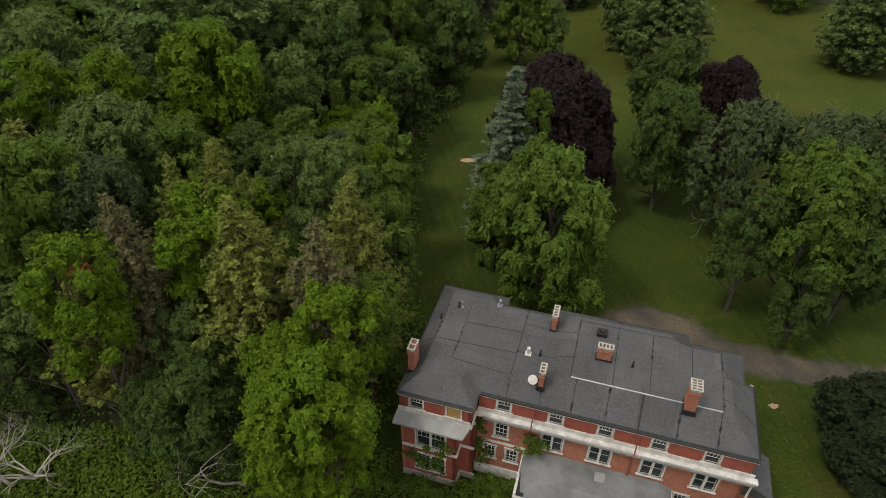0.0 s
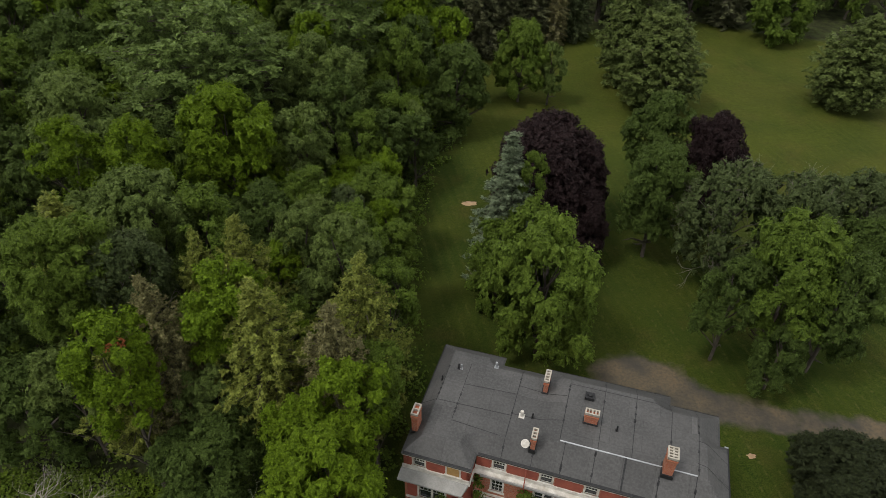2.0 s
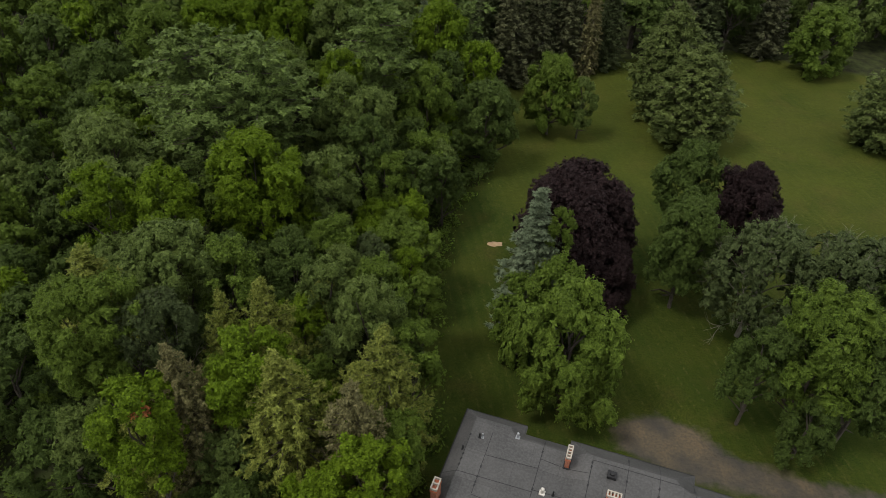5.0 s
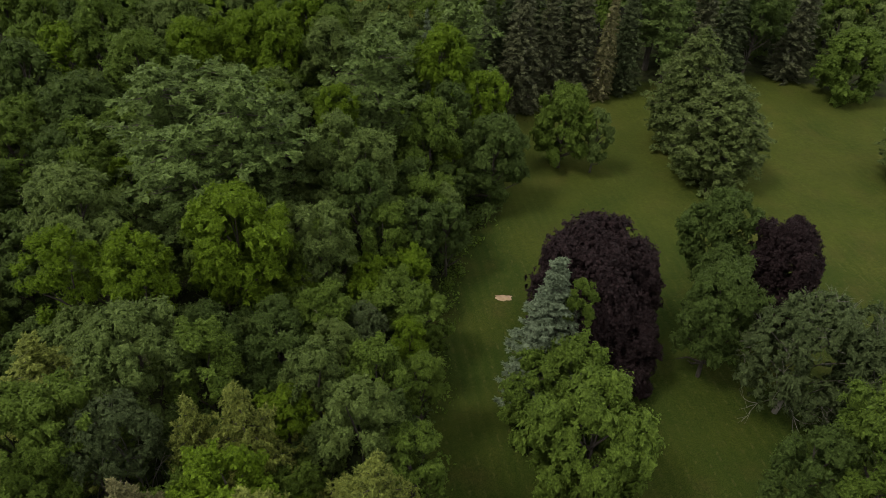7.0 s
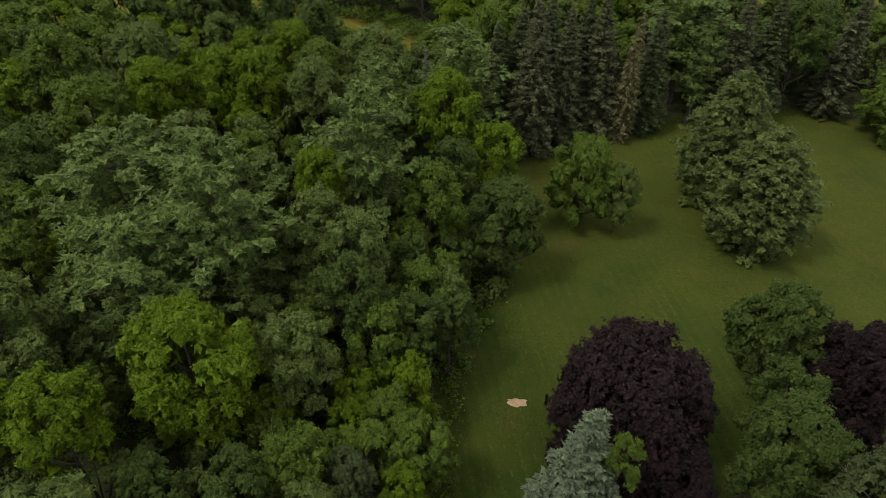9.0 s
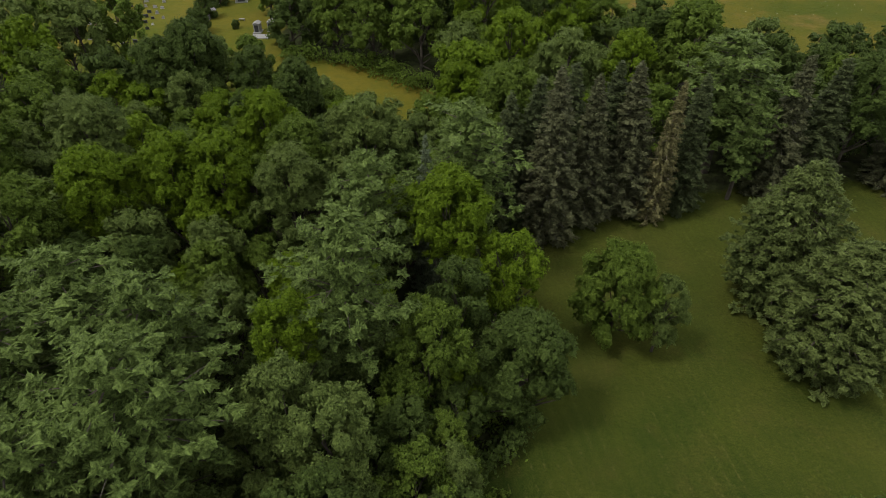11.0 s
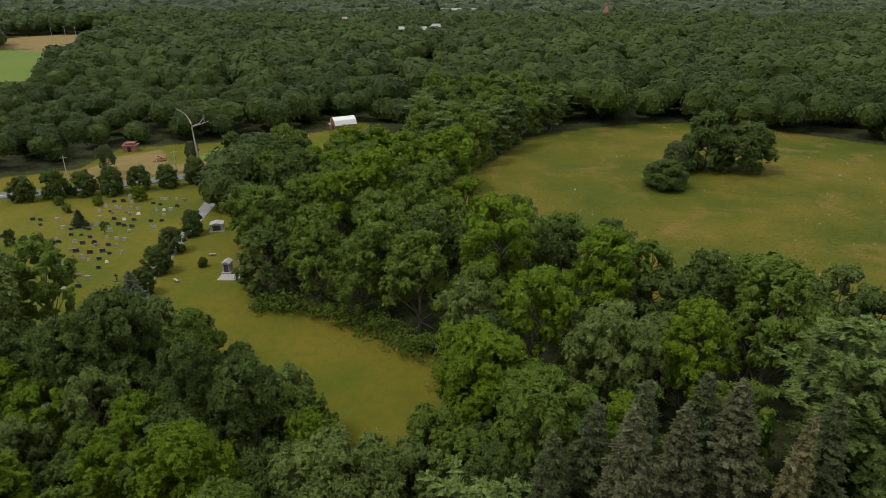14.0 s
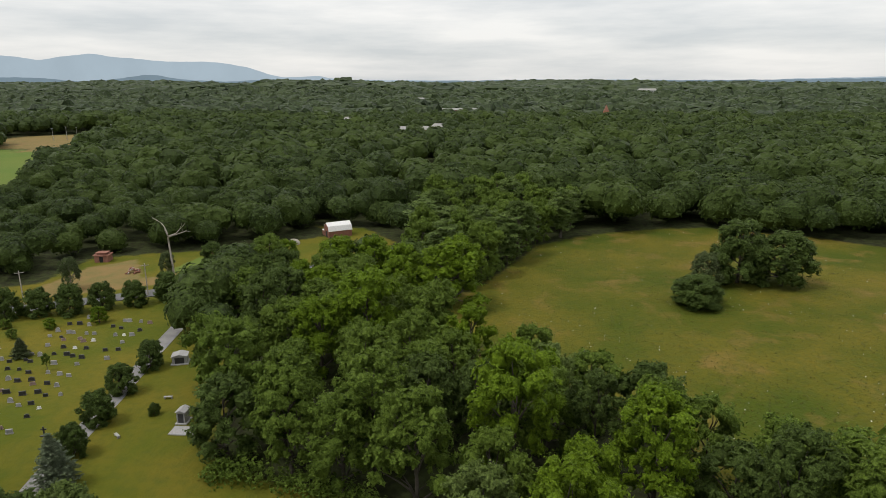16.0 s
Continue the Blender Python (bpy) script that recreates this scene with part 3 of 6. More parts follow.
def window(u, v, z0, z1, w, cols, rows_lo, rows_up, boarded=False, pair=False):
    """A white sash window in a wall that faces -v; u is its middle."""
    units = [(u - w / 4, w / 2 - 0.06), (u + w / 4, w / 2 - 0.06)] if pair else [(u, w)]
    bm = bmesh.new()
    t = 0.13
    add_box(bm, u - w / 2 - t, u - w / 2, v - 0.05, v + 0.22, z0, z1)
    add_box(bm, u + w / 2, u + w / 2 + t, v - 0.05, v + 0.22, z0, z1)
    add_box(bm, u - w / 2 - t - 0.06, u + w / 2 + t + 0.06, v - 0.08, v + 0.22, z1, z1 + 0.17)
    if pair:
        add_box(bm, u - 0.09, u + 0.09, v - 0.05, v + 0.22, z0, z1)
    fr = part("window", bm, M["white"], house, "white-framed sash window with dark panes")
    part("window_sill", box_bm(u - w / 2 - t - 0.1, u + w / 2 + t + 0.1, v - 0.14, v + 0.2, z0 - 0.1, z0), M["white"], fr)
    if boarded:
        part("board", box_bm(u - w / 2, u + w / 2, v + 0.02, v + 0.05, z0, z1), M["plywood"], fr, "plywood sheet over the opening")
        return
    for c, wd in units:
        bm = bmesh.new()
        zm = z0 + (z1 - z0) * 0.5
        b = 0.055
        for x in (c - wd / 2, c + wd / 2 - b):
            add_box(bm, x, x + b, v + 0.08, v + 0.14, z0, z1)
        for z in (z0, zm - b / 2, z1 - b):
            add_box(bm, c - wd / 2 + b, c + wd / 2 - b, v + 0.08, v + 0.14, z, z + b)
        for k in range(1, cols):
            x = c - wd / 2 + wd * k / cols
            if rows_up > 1 or cols > 1:
                add_box(bm, x - 0.018, x + 0.018, v + 0.09, v + 0.13, zm if rows_lo < 2 else z0, z1 - b)
        for z_a, z_b, r in ((z0, zm, rows_lo), (zm, z1, rows_up)):
            for k in range(1, r):
                z = z_a + (z_b - z_a) * k / r
                add_box(bm, c - wd / 2 + b, c + wd / 2 - b, v + 0.092, v + 0.128, z - 0.018, z + 0.018)
        part("sash", bm, M["white"], fr)
        for z_a, z_b in ((z0 + b, zm - b / 2), (zm + b / 2, z1 - b)):
            part("pane", box_bm(c - wd / 2 + b, c + wd / 2 - b, v + 0.105, v + 0.115, z_a, z_b), M["glass"], fr)


FRONT, WING = 0.17, -1.58
attic = [2.03, 6.05, 9.75, 13.65, 17.35]
pairs = [6.07, 9.77, 13.72, 17.55]
hole = []
for u in attic:
    hole.append((u - 0.05 - 0.5, u - 0.05 + 0.5, 9.15, 10.35))
hole.append((2.02 - 0.55, 2.02 + 0.45, 5.75, 7.75))
for u in pairs:
    hole.append((u - 0.85, u + 0.75, 5.75, 7.75))
for u in (1.2, 3.05, 16.4):
    hole.append((u - 0.5, u + 0.4, 2.75, 4.4))
facade("wall", (0.05, FRONT), (20.18, FRONT), 0, EAVE - 0.16, hole, 0.35, M["brick"])
for u in attic:
    window(u, FRONT, 9.15, 10.35, 1.0, 4, 1, 2)
window(2.02, FRONT, 5.75, 7.75, 1.0, 3, 2, 2)
for u in pairs:
    window(u, FRONT, 5.75, 7.75, 1.6, 1, 1, 1, pair=True)
for u in (1.2, 3.05, 16.4):
    window(u, FRONT, 2.75, 4.4, 0.9, 3, 2, 2)
facade("wall", (-5.9, WING), (-0.05, WING), 8.0, EAVE - 0.16, [(0.9, 1.9, 9.15, 10.35), (3.85, 4.95, 9.15, 10.35)], 0.35, M["red_paint"])
window(-4.5, WING, 9.15, 10.35, 1.0, 4, 1, 2)
window(-1.5, WING, 9.15, 10.35, 1.1, 1, 1, 1, boarded=True)
facade("wall", (-5.6, -1.78), (-1.15, -1.78), 0, 8.0, [(1.1, 3.5, 4.75, 7.0), (1.1, 3.5, 1.5, 3.6)], 0.3, M["red_paint"])
window(-3.3, -1.78, 4.75, 7.0, 2.4, 3, 1, 2, pair=True)
window(-3.3, -1.78, 1.5, 3.6, 2.4, 3, 1, 2, pair=True)
facade("wall", (-1.15, -1.78), (-1.15, -0.62), 0, 8.0, [], 0.3, M["red_paint"])
facade("wall", (-1.15, -0.62), (-0.02, -0.62), 0, 8.0, [], 0.3, M["red_paint"])
facade("wall", (-0.02, -0.62), (-0.02, 0.3), 0, 8.0, [], 0.3, M["red_paint"])
facade("wall", (-0.05, WING), (-0.05, 0.3), 8.0, EAVE - 0.16, [], 0.3, M["red_paint"])
for a, b in (((20.18, FRONT), (20.18, 6.9)), ((20.18, 6.9), (19.5, 6.9)), ((19.5, 6.9), (19.5, 10.05)), ((19.5, 10.05), (15.3, 10.05)), ((15.3, 10.05), (15.3, 11.0)), ((15.3, 11.0), (4.4, 10.9)), ((4.4, 10.9), (4.4, 10.1)), ((4.4, 10.1), (0.0, 10.05)), ((0.0, 10.05), (0.0, 11.0)), ((0.0, 11.0), (-5.9, 11.0)), ((-5.9, 11.0), (-5.9, WING))):
    facade("wall", a, b, 0, EAVE - 0.16, [], 0.3, M["brick"])
# red painted panels between the attic windows
edges_u = [0.12] + [x for u in attic for x in (u - 0.72, u + 0.72)] + [20.1]
for a, b in zip(edges_u[::2], edges_u[1::2]):
    part("panel", box_bm(a, b, FRONT - 0.03, FRONT - 0.004, 9.05, 10.42, bevel=0.01), M["red_paint"], house)
# white cornice shelf, eaves board and string courses
bm = bmesh.new()
add_box(bm, 0.0, 20.45, FRONT - 0.10, FRONT, 8.62, 9.02)
add_box(bm, -0.3, 20.75, FRONT - 0.48, FRONT, 8.36, 8.62, bevel=0.04)
add_box(bm, 0.0, 20.5, FRONT - 0.22, FRONT, 8.06, 8.36, bevel=0.03)
part("cornice", bm, M["white"], house, "peeling white timber cornice")
part("eaves_board", box_bm(0.0, 20.3, FRONT - 0.12, FRONT - 0.002, 10.40, EAVE - 0.17), M["white"], house)
part("eaves_board", box_bm(-6.0, 0.0, WING - 0.12, WING - 0.002, 10.40, EAVE - 0.17), M["white"], house)
part("gutter_ledge", box_bm(0.6, 20.5, FRONT - 0.62, FRONT - 0.49, 8.32, 8.60, bevel=0.03), M["lead"], house)
part("string_course", box_bm(0.0, 4.4, FRONT - 0.08, FRONT, 4.85, 5.1), M["white"], house)
part("plinth", box_bm(0.0, 20.3, FRONT - 0.10, FRONT, 0, 1.55), M["white"], house)
bm = bmesh.new()
add_box(bm, -6.0, -0.02, WING - 0.10, WING, 8.55, 9.02)
add_box(bm, -0.12, 0.02, WING - 0.10, FRONT - 0.5, 8.36, 9.02)
part("cornice", bm, M["white"], house)
# sloping skirt roof over the bay
bm = bmesh.new()
vs = [bm.verts.new(c) for c in ((-6.1, WING - 0.1, 8.55), (-0.1, WING - 0.1, 8.55), (-0.5, -2.55, 7.95), (-6.2, -2.55, 7.95), (-6.1, WING - 0.1, 8.2), (-0.1, WING - 0.1, 8.2), (-0.5, -2.55, 7.78), (-6.2, -2.55, 7.78))]
for f in ((3, 2, 1, 0), (4, 5, 6, 7), (3, 7, 6, 2), (2, 6, 5, 1), (0, 4, 7, 3), (1, 5, 4, 0)):
    bm.faces.new([vs[i] for i in f])
part("skirt_roof", bm, M["lead"], house, "pale grey sheet-metal skirt roof")
for z in (4.35, 7.75):
    bm = bmesh.new()
    add_box(bm, -5.72, -1.03, -1.92, -1.78, z, z + 0.2)
    add_box(bm, -1.15, -1.01, -1.78, -0.76, z, z + 0.2)
    add_box(bm, -1.15, 0.1, -0.76, -0.62, z, z + 0.2)
    part("string_course", bm, M["white"], house)
bm = bmesh.new()
add_box(bm, -5.75, -1.0, -1.95, -1.78, 0, 0.85)
add_box(bm, -1.15, -0.97, -1.78, -0.8, 0, 0.85)
add_box(bm, -1.15, 0.15, -0.8, -0.62, 0, 0.85)
part("plinth", bm, M["stone"], house)
for u in (4.35, 12.1):
    bm = bmesh.new()
    add_tube(bm, (u, FRONT - 0.12, 4.6), (u, FRONT - 0.12, 8.1), 0.06, 0.06)
    add_tube(bm, (u, FRONT - 0.66, 8.3), (u, FRONT - 0.12, 10.4), 0.05, 0.05)
    part("downpipe", bm, M["red_paint"], house)
bm = bmesh.new()
add_tube(bm, (20.45, FRONT - 0.3, 5.4), (20.45, FRONT - 0.3, 8.5), 0.08, 0.08)
part("downpipe", bm, M["white"], house, "white downpipe")
# entrance porch with a low hipped roof
bm = bmesh.new()
P = [(4.05, -3.9, 4.55), (15.6, -3.9, 4.55), (15.6, FRONT, 4.75), (4.05, FRONT, 4.75), (5.6, -2.3, 5.15), (14.2, -2.3, 5.15), (14.6, FRONT, 5.2), (5.2, FRONT, 5.2)]
vs = [bm.verts.new(c) for c in P]
for f in ((0, 1, 5, 4), (1, 2, 6, 5), (3, 0, 4, 7), (4, 5, 6, 7), (2, 3, 7, 6), (3, 2, 1, 0)):
    bm.faces.new([vs[i] for i in f])
part("porch_roof", bm, M["porch"], house, "stained grey flat porch roof")
bm = bmesh.new()
add_box(bm, 3.95, 15.7, -4.0, -3.8, 4.3, 4.62, bevel=0.03)
add_box(bm, 3.95, 4.15, -3.8, FRONT, 4.3, 4.66)
add_box(bm, 15.5, 15.7, -3.8, FRONT, 4.3, 4.66)
part("porch_fascia", bm, M["white"], house)
part("gutter", box_bm(4.16, 4.75, -3.8, FRONT - 0.1, 4.64, 4.7), M["black"], house, "dark dirt-filled gutter")
part("porch_hatch", box_bm(9.75, 10.55, -1.2, -0.35, 5.15, 5.24), M["lead"], house)
for u in (4.2, 7.9, 11.7, 15.45):
    bm = bmesh.new()
    add_tube(bm, (u, -3.7, 0), (u, -3.7, 4.35), 0.17, 0.14, 12)
    part("porch_column", bm, M["white"], house)
# low lean-to at the far end
bm = bmesh.new()
vs = [bm.verts.new(c) for c in ((20.2, 0.4, 7.4), (22.5, 0.4, 6.2), (22.5, 4.2, 6.2), (20.2, 4.2, 7.4), (20.2, 0.4, 6.0), (22.5, 0.4, 6.0), (22.5, 4.2, 6.0), (20.2, 4.2, 6.0))]
for f in ((0, 1, 2, 3), (7, 6, 5, 4), (0, 4, 5, 1), (1, 5, 6, 2), (2, 6, 7, 3)):
    bm.faces.new([vs[i] for i in f])
part("side_roof", bm, M["roof"], house)
part("side_wing", box_bm(20.19, 22.2, 0.7, 4.0, 0, 6.0), M["brick"], house)


def chimney(u, v, w, d, h, nu, nv, material):
    """A brick stack with a corbelled cap and open flues."""
    zb = rh(u, v) - 0.3
    bm = bmesh.new()
    add_box(bm, -w / 2, w / 2, -d / 2, d / 2, zb, zb + h - 0.25)
    add_box(bm, -w / 2 - 0.06, w / 2 + 0.06, -d / 2 - 0.06, d / 2 + 0.06, zb + h - 0.55, zb + h - 0.4)
    st = part("chimney", bm, material, house, "brick chimney stack with open flues")
    st.location = (u, v, 0)
    W, D, t = w / 2 + 0.05, d / 2 + 0.05, 0.11
    for i in range(nu + 1):
        x = -W + (2 * W - t) * i / nu
        part("coping", box_bm(x, x + t, -D, D, zb + h - 0.25, zb + h), M["stone"], st, "pale stone coping")
    for j in range(nv + 1):
        y = -D + (2 * D - t) * j / nv
        part("coping", box_bm(-W, W, y, y + t, zb + h - 0.25, zb + h - 0.004), M["stone"], st)
    part("flashing", box_bm(-w / 2 - 0.1, w / 2 + 0.1, -d / 2 - 0.1, d / 2 + 0.1, zb, zb + 0.42), M["black"], st)


chimney(-5.5, 0.8, 0.52, 1.1, 2.8, 1, 2, M["brick"])
chimney(4.43, 7.8, 0.40, 1.3, 2.0, 1, 4, M["brick"])
chimney(8.68, 4.8, 1.1, 0.5, 1.7, 4, 1, M["brick"])
chimney(15.08, 2.1, 0.75, 1.05, 2.7, 2, 4, M["brick"])
chimney(4.48, 1.5, 0.38, 1.0, 2.0, 1, 3, M["brick"])
for u, v, h, r, mt in ((2.97, 4.1, 0.6, 0.14, "white"), (3.9, 4.2, 0.5, 0.07, "black"), (-3.7, 7.6, 0.5, 0.08, "black"), (-4.8, 6.0, 0.45, 0.07, "black"), (-0.4, 8.8, 0.55, 0.11, "metal"), (10.9, 4.6, 0.5, 0.07, "black"), (-3.45, 7.65, 0.5, 0.07, "metal")):
    bm = bmesh.new()
    add_tube(bm, (u, v, rh(u, v) - 0.05), (u, v, rh(u, v) + h), r, r, 12)
    add_tube(bm, (u, v, rh(u, v) + h), (u, v, rh(u, v) + h + 0.1), r * 1.25, r * 0.8, 12)
    add_box(bm, u - r * 1.8, u + r * 1.8, v - r * 1.8, v + r * 1.8, rh(u, v) - 0.05, rh(u, v) + 0.04)
    part("roof_vent", bm, M[mt], roof, "short vent pipe")
bm = bmesh.new()
add_box(bm, 7.9, 8.7, 7.0, 7.7, rh(8.3, 7.3) - 0.05, rh(8.3, 7.3) + 0.35, bevel=0.03)
add_tube(bm, (8.3, 7.35, rh(8.3, 7.3) + 0.3), (8.3, 7.35, rh(8.3, 7.3) + 0.5), 0.25, 0.2, 12)
part("roof_fan", bm, M["black"], roof, "boxed roof extractor")
bm = bmesh.new()
c = Vector((3.85, 0.9, rh(3.85, 0.9) + 1.25))
bmesh.ops.create_cone(bm, cap_ends=True, segments=24, radius1=0.08, radius2=0.36, depth=0.12, matrix=Matrix.Translation(c) @ pose(0, 0, 0, 35, 0, 20))
add_tube(bm, c, c + Vector((0.5, 0.2, -0.5)), 0.025, 0.025)
part("satellite_dish", bm, M["white"], roof, "small white satellite dish on the stack")


# ---- foliage ----
def unit(a):
    return a / np.maximum(np.linalg.norm(a, axis=-1, keepdims=True), 1e-9)


def leaf_quads(c, n, along, length, width, fold=0.12):
    """Leaf sprays at c with normals n, drawn out along a direction."""
    t = unit(along - (along * n).sum(-1, keepdims=True) * n)
    b = np.cross(n, t)
    L, W = length[:, None] / 2, width[:, None] / 2
    V = np.stack([c - t * L, c + b * W + n * L * fold, c + t * L - n * L * fold, c - b * W + n * L * fold], 1).reshape(-1, 3)
    return V


ICO_BM = bmesh.new()
bmesh.ops.create_icosphere(ICO_BM, subdivisions=1, radius=1.0)
ICO_V = np.array([v.co[:] for v in ICO_BM.verts])
ICO_F = np.array([[v.index for v in f.verts] for f in ICO_BM.faces])
ICO_BM.free()
ICO2_BM = bmesh.new()
bmesh.ops.create_icosphere(ICO2_BM, subdivisions=2, radius=1.0)
ICO2_V = np.array([v.co[:] for v in ICO2_BM.verts])
ICO2_F = np.array([[v.index for v in f.verts] for f in ICO2_BM.faces])
ICO2_BM.free()


def limb_mesh(name, segs, sides=6):
    """Tapered round wood from (p, q, r0, r1) pieces."""
    V, Q = [], []
    ang = np.arange(sides) * 2 * math.pi / sides
    for p, q, r0, r1 in segs:
        p, q = np.array(p, float), np.array(q, float)
        d = unit(q - p)
        a = unit(np.cross(d, (0.31, 0.95, 0.02) if abs(d[2]) > 0.7 else (0, 0, 1.0)))
        b = np.cross(d, a)
        o = len(V) * 1
        ring = np.cos(ang)[:, None] * a + np.sin(ang)[:, None] * b
        V += list(p + ring * r0) + list(q + ring * r1)
        Q += [(o + i, o + (i + 1) % sides, o + sides + (i + 1) % sides, o + sides + i) for i in range(sides)]
    return raw_mesh(name, V, Q)


def fork(rng, p, d, length, r, depth, segs, spread=0.7, droop=0.0, wobble=0.16):
    """Branching wood for bare and thin trees."""
    steps = 3
    for _ in range(steps):
        d = unit(d + rng.normal(0, wobble, 3) + np.array([0, 0, -droop]))
        q = p + d * length / steps
        segs.append((p, q, r, r * 0.82))
        p, r = q, r * 0.82
    if depth > 0:
        for _ in range(rng.integers(2, 4)):
            fork(rng, p, unit(d + rng.normal(0, spread, 3)), length * rng.uniform(0.6, 0.85), r * 0.66, depth - 1, segs, spread, droop)


def leaf_caps(rng, c, n, r, points=9):
    """Ragged tufts of leaves: a raised middle and a toothed rim round each place c."""
    k = len(c)
    a = unit(np.cross(n, rng.normal(0, 1, (k, 3))))
    b = np.cross(n, a)
    ang = (np.arange(points) * 2 * math.pi / points)[None] + rng.normal(0, 0.16, (k, points))
    rim = np.where(np.arange(points) % 2 == 0, 1.15, 0.58)[None] * rng.uniform(0.72, 1.28, (k, points)) * r[:, None]
    drop = rng.uniform(-0.45, 0.02, (k, points)) * r[:, None]
    V = c[:, None] + a[:, None] * (np.cos(ang) * rim)[..., None] + b[:, None] * (np.sin(ang) * rim)[..., None] + n[:, None] * drop[..., None]
    V = np.concatenate([c[:, None] + n[:, None] * (0.22 * r)[:, None, None], V], 1)
    o = (np.arange(k) * (points + 1))[:, None]
    i = np.arange(points)[None]
    T = np.stack([np.broadcast_to(o, (k, points)), o + 1 + i, o + 1 + (i + 1) % points], -1)
    return V.reshape(-1, 3), T.reshape(-1, 3)


def broadleaf(seed, H, R, lobes, tufts, leaves, size, clear=0.16, open_=0.0, dome=3.0):
    """Crown of lobes, each clothed in ragged leaf tufts with loose sprays; returns the crown and the wood."""
    rng = np.random.default_rng(seed)
    z0 = H * clear
    k = np.arange(lobes)
    h = np.clip(((k + 0.5) / lobes) ** 0.75 + rng.normal(0, 0.05, lobes), 0.03, 0.97)
    az = k * 2.39996 + rng.normal(0, 0.3, lobes)
    prof = np.clip(1 - np.abs(2 * h - 0.85) ** dome / 1.15 ** dome, 0.03, 1) ** 0.5
    sway = 1 + 0.16 * np.sin(az * 2 + seed) + 0.12 * np.sin(az * 3 + 2.0 * seed)
    rad = R * prof * rng.uniform(0.50, 0.86, lobes) * sway
    lr = R * rng.uniform(0.18, 0.36, lobes) * (0.75 + 0.35 * prof)
    C = np.stack([rad * np.cos(az), rad * np.sin(az), z0 + (H - z0) * h - lr * 0.55], -1)
    C = np.concatenate([C, [[rng.normal(0, 0.1) * R, rng.normal(0, 0.1) * R, H - 0.30 * R]]])
    lr = np.append(lr, 0.30 * R)
    axis = np.stack([np.zeros(len(C)), np.zeros(len(C)), np.clip(C[:, 2], z0 + 0.2 * (H - z0), z0 + 0.55 * (H - z0))], -1)
    out = unit(C - axis)
    # tufts over the lit side of every lobe
    li = rng.integers(0, len(C), tufts * 2)
    w = rng.random(tufts * 2) < (lr[li] / lr.max()) ** 1.5
    li = li[w][:tufts]
    d = unit(rng.normal(0, 1, (len(li), 3)) + out[li] * 0.85 + np.array([0, 0, 0.5]))
    tr = min(R, 6.5) * rng.uniform(0.060, 0.112, len(li)) * (0.8 if R > 7.5 else 1.0)
    tc = C[li] + d * (lr[li] * rng.uniform(0.78, 1.10, len(li)))[:, None] * np.array([1, 1, 0.85])
    V, T = leaf_caps(rng, tc, unit(d * 0.75 + np.array([0, 0, 0.55]) + rng.normal(0, 0.30, d.shape)), tr)
    # second, smaller tufts lower on the twigs fill the clefts
    inner = rng.random(len(tc)) < 0.6
    V2, T2 = leaf_caps(rng, (tc - d * (tr * 1.1)[:, None])[inner] + rng.normal(0, 0.05 * R, (int(inner.sum()), 3)), unit(d[inner] + rng.normal(0, 0.5, (int(inner.sum()), 3))), tr[inner] * 1.1, 7)
    T = np.concatenate([T, T2 + len(V)])
    V = np.concatenate([V, V2])
    # loose sprays round every tuft
    ti = np.repeat(np.arange(len(li)), leaves)
    e = unit(rng.normal(0, 1, (len(ti), 3)) + d[ti] * 0.7 + np.array([0, 0, 0.45]))
    pos = tc[ti] + e * (tr[ti] * rng.uniform(0.45, 1.25, len(ti)))[:, None]
    nrm = unit(e * 0.6 + np.array([0, 0, 0.6]) + rng.normal(0, 0.45, (len(ti), 3)))
    ln = size * rng.uniform(0.6, 1.4, len(ti))
    S = leaf_quads(pos, nrm, e + rng.normal(0, 0.6, (len(ti), 3)), ln, ln * rng.uniform(0.55, 0.85, len(ti)))
    Q = np.arange(len(S)).reshape(-1, 4)
    # dense twiggy heart of each lobe
    cv = (ICO_V[None] * (lr * (0.70 - open_))[:, None, None] * rng.uniform(0.75, 1.1, (len(C), 12, 1)) + C[:, None]).reshape(-1, 3)
    ct = (ICO_F[None] + (np.arange(len(C)) * 12)[:, None, None]).reshape(-1, 3) + len(S)
    crown = raw_mesh("crown", np.concatenate([S, cv, V]), Q, np.concatenate([ct, T + len(S) + len(cv)]))
    top = np.array([0, 0, H * 0.72])
    segs = [((0, 0, -0.4), (0.05 * R, 0, H * 0.25), 0.055 * R + 0.08, 0.045 * R + 0.05), ((0.05 * R, 0, H * 0.25), tuple(top), 0.045 * R + 0.05, 0.03)]
    for i in range(0, len(C), 2 if open_ else 3):
        s = np.array([0.03 * R, 0, max(H * 0.14, C[i, 2] - 0.25 * H)])
        mid = (s + C[i]) / 2 + rng.normal(0, 0.04 * R, 3)
        w0 = 0.6 if open_ else 1.0
        segs += [(s, mid, 0.026 * R * w0, 0.018 * R * w0), (mid, C[i], 0.018 * R * w0, 0.006 * R)]
        if open_:
            for _ in range(4):
                fork(rng, C[i], unit(out[i] + rng.normal(0, 0.6, 3)), lr[i] * 0.9, 0.0065 * R, 1, segs, 0.6)
    return crown, limb_mesh("trunk", segs)


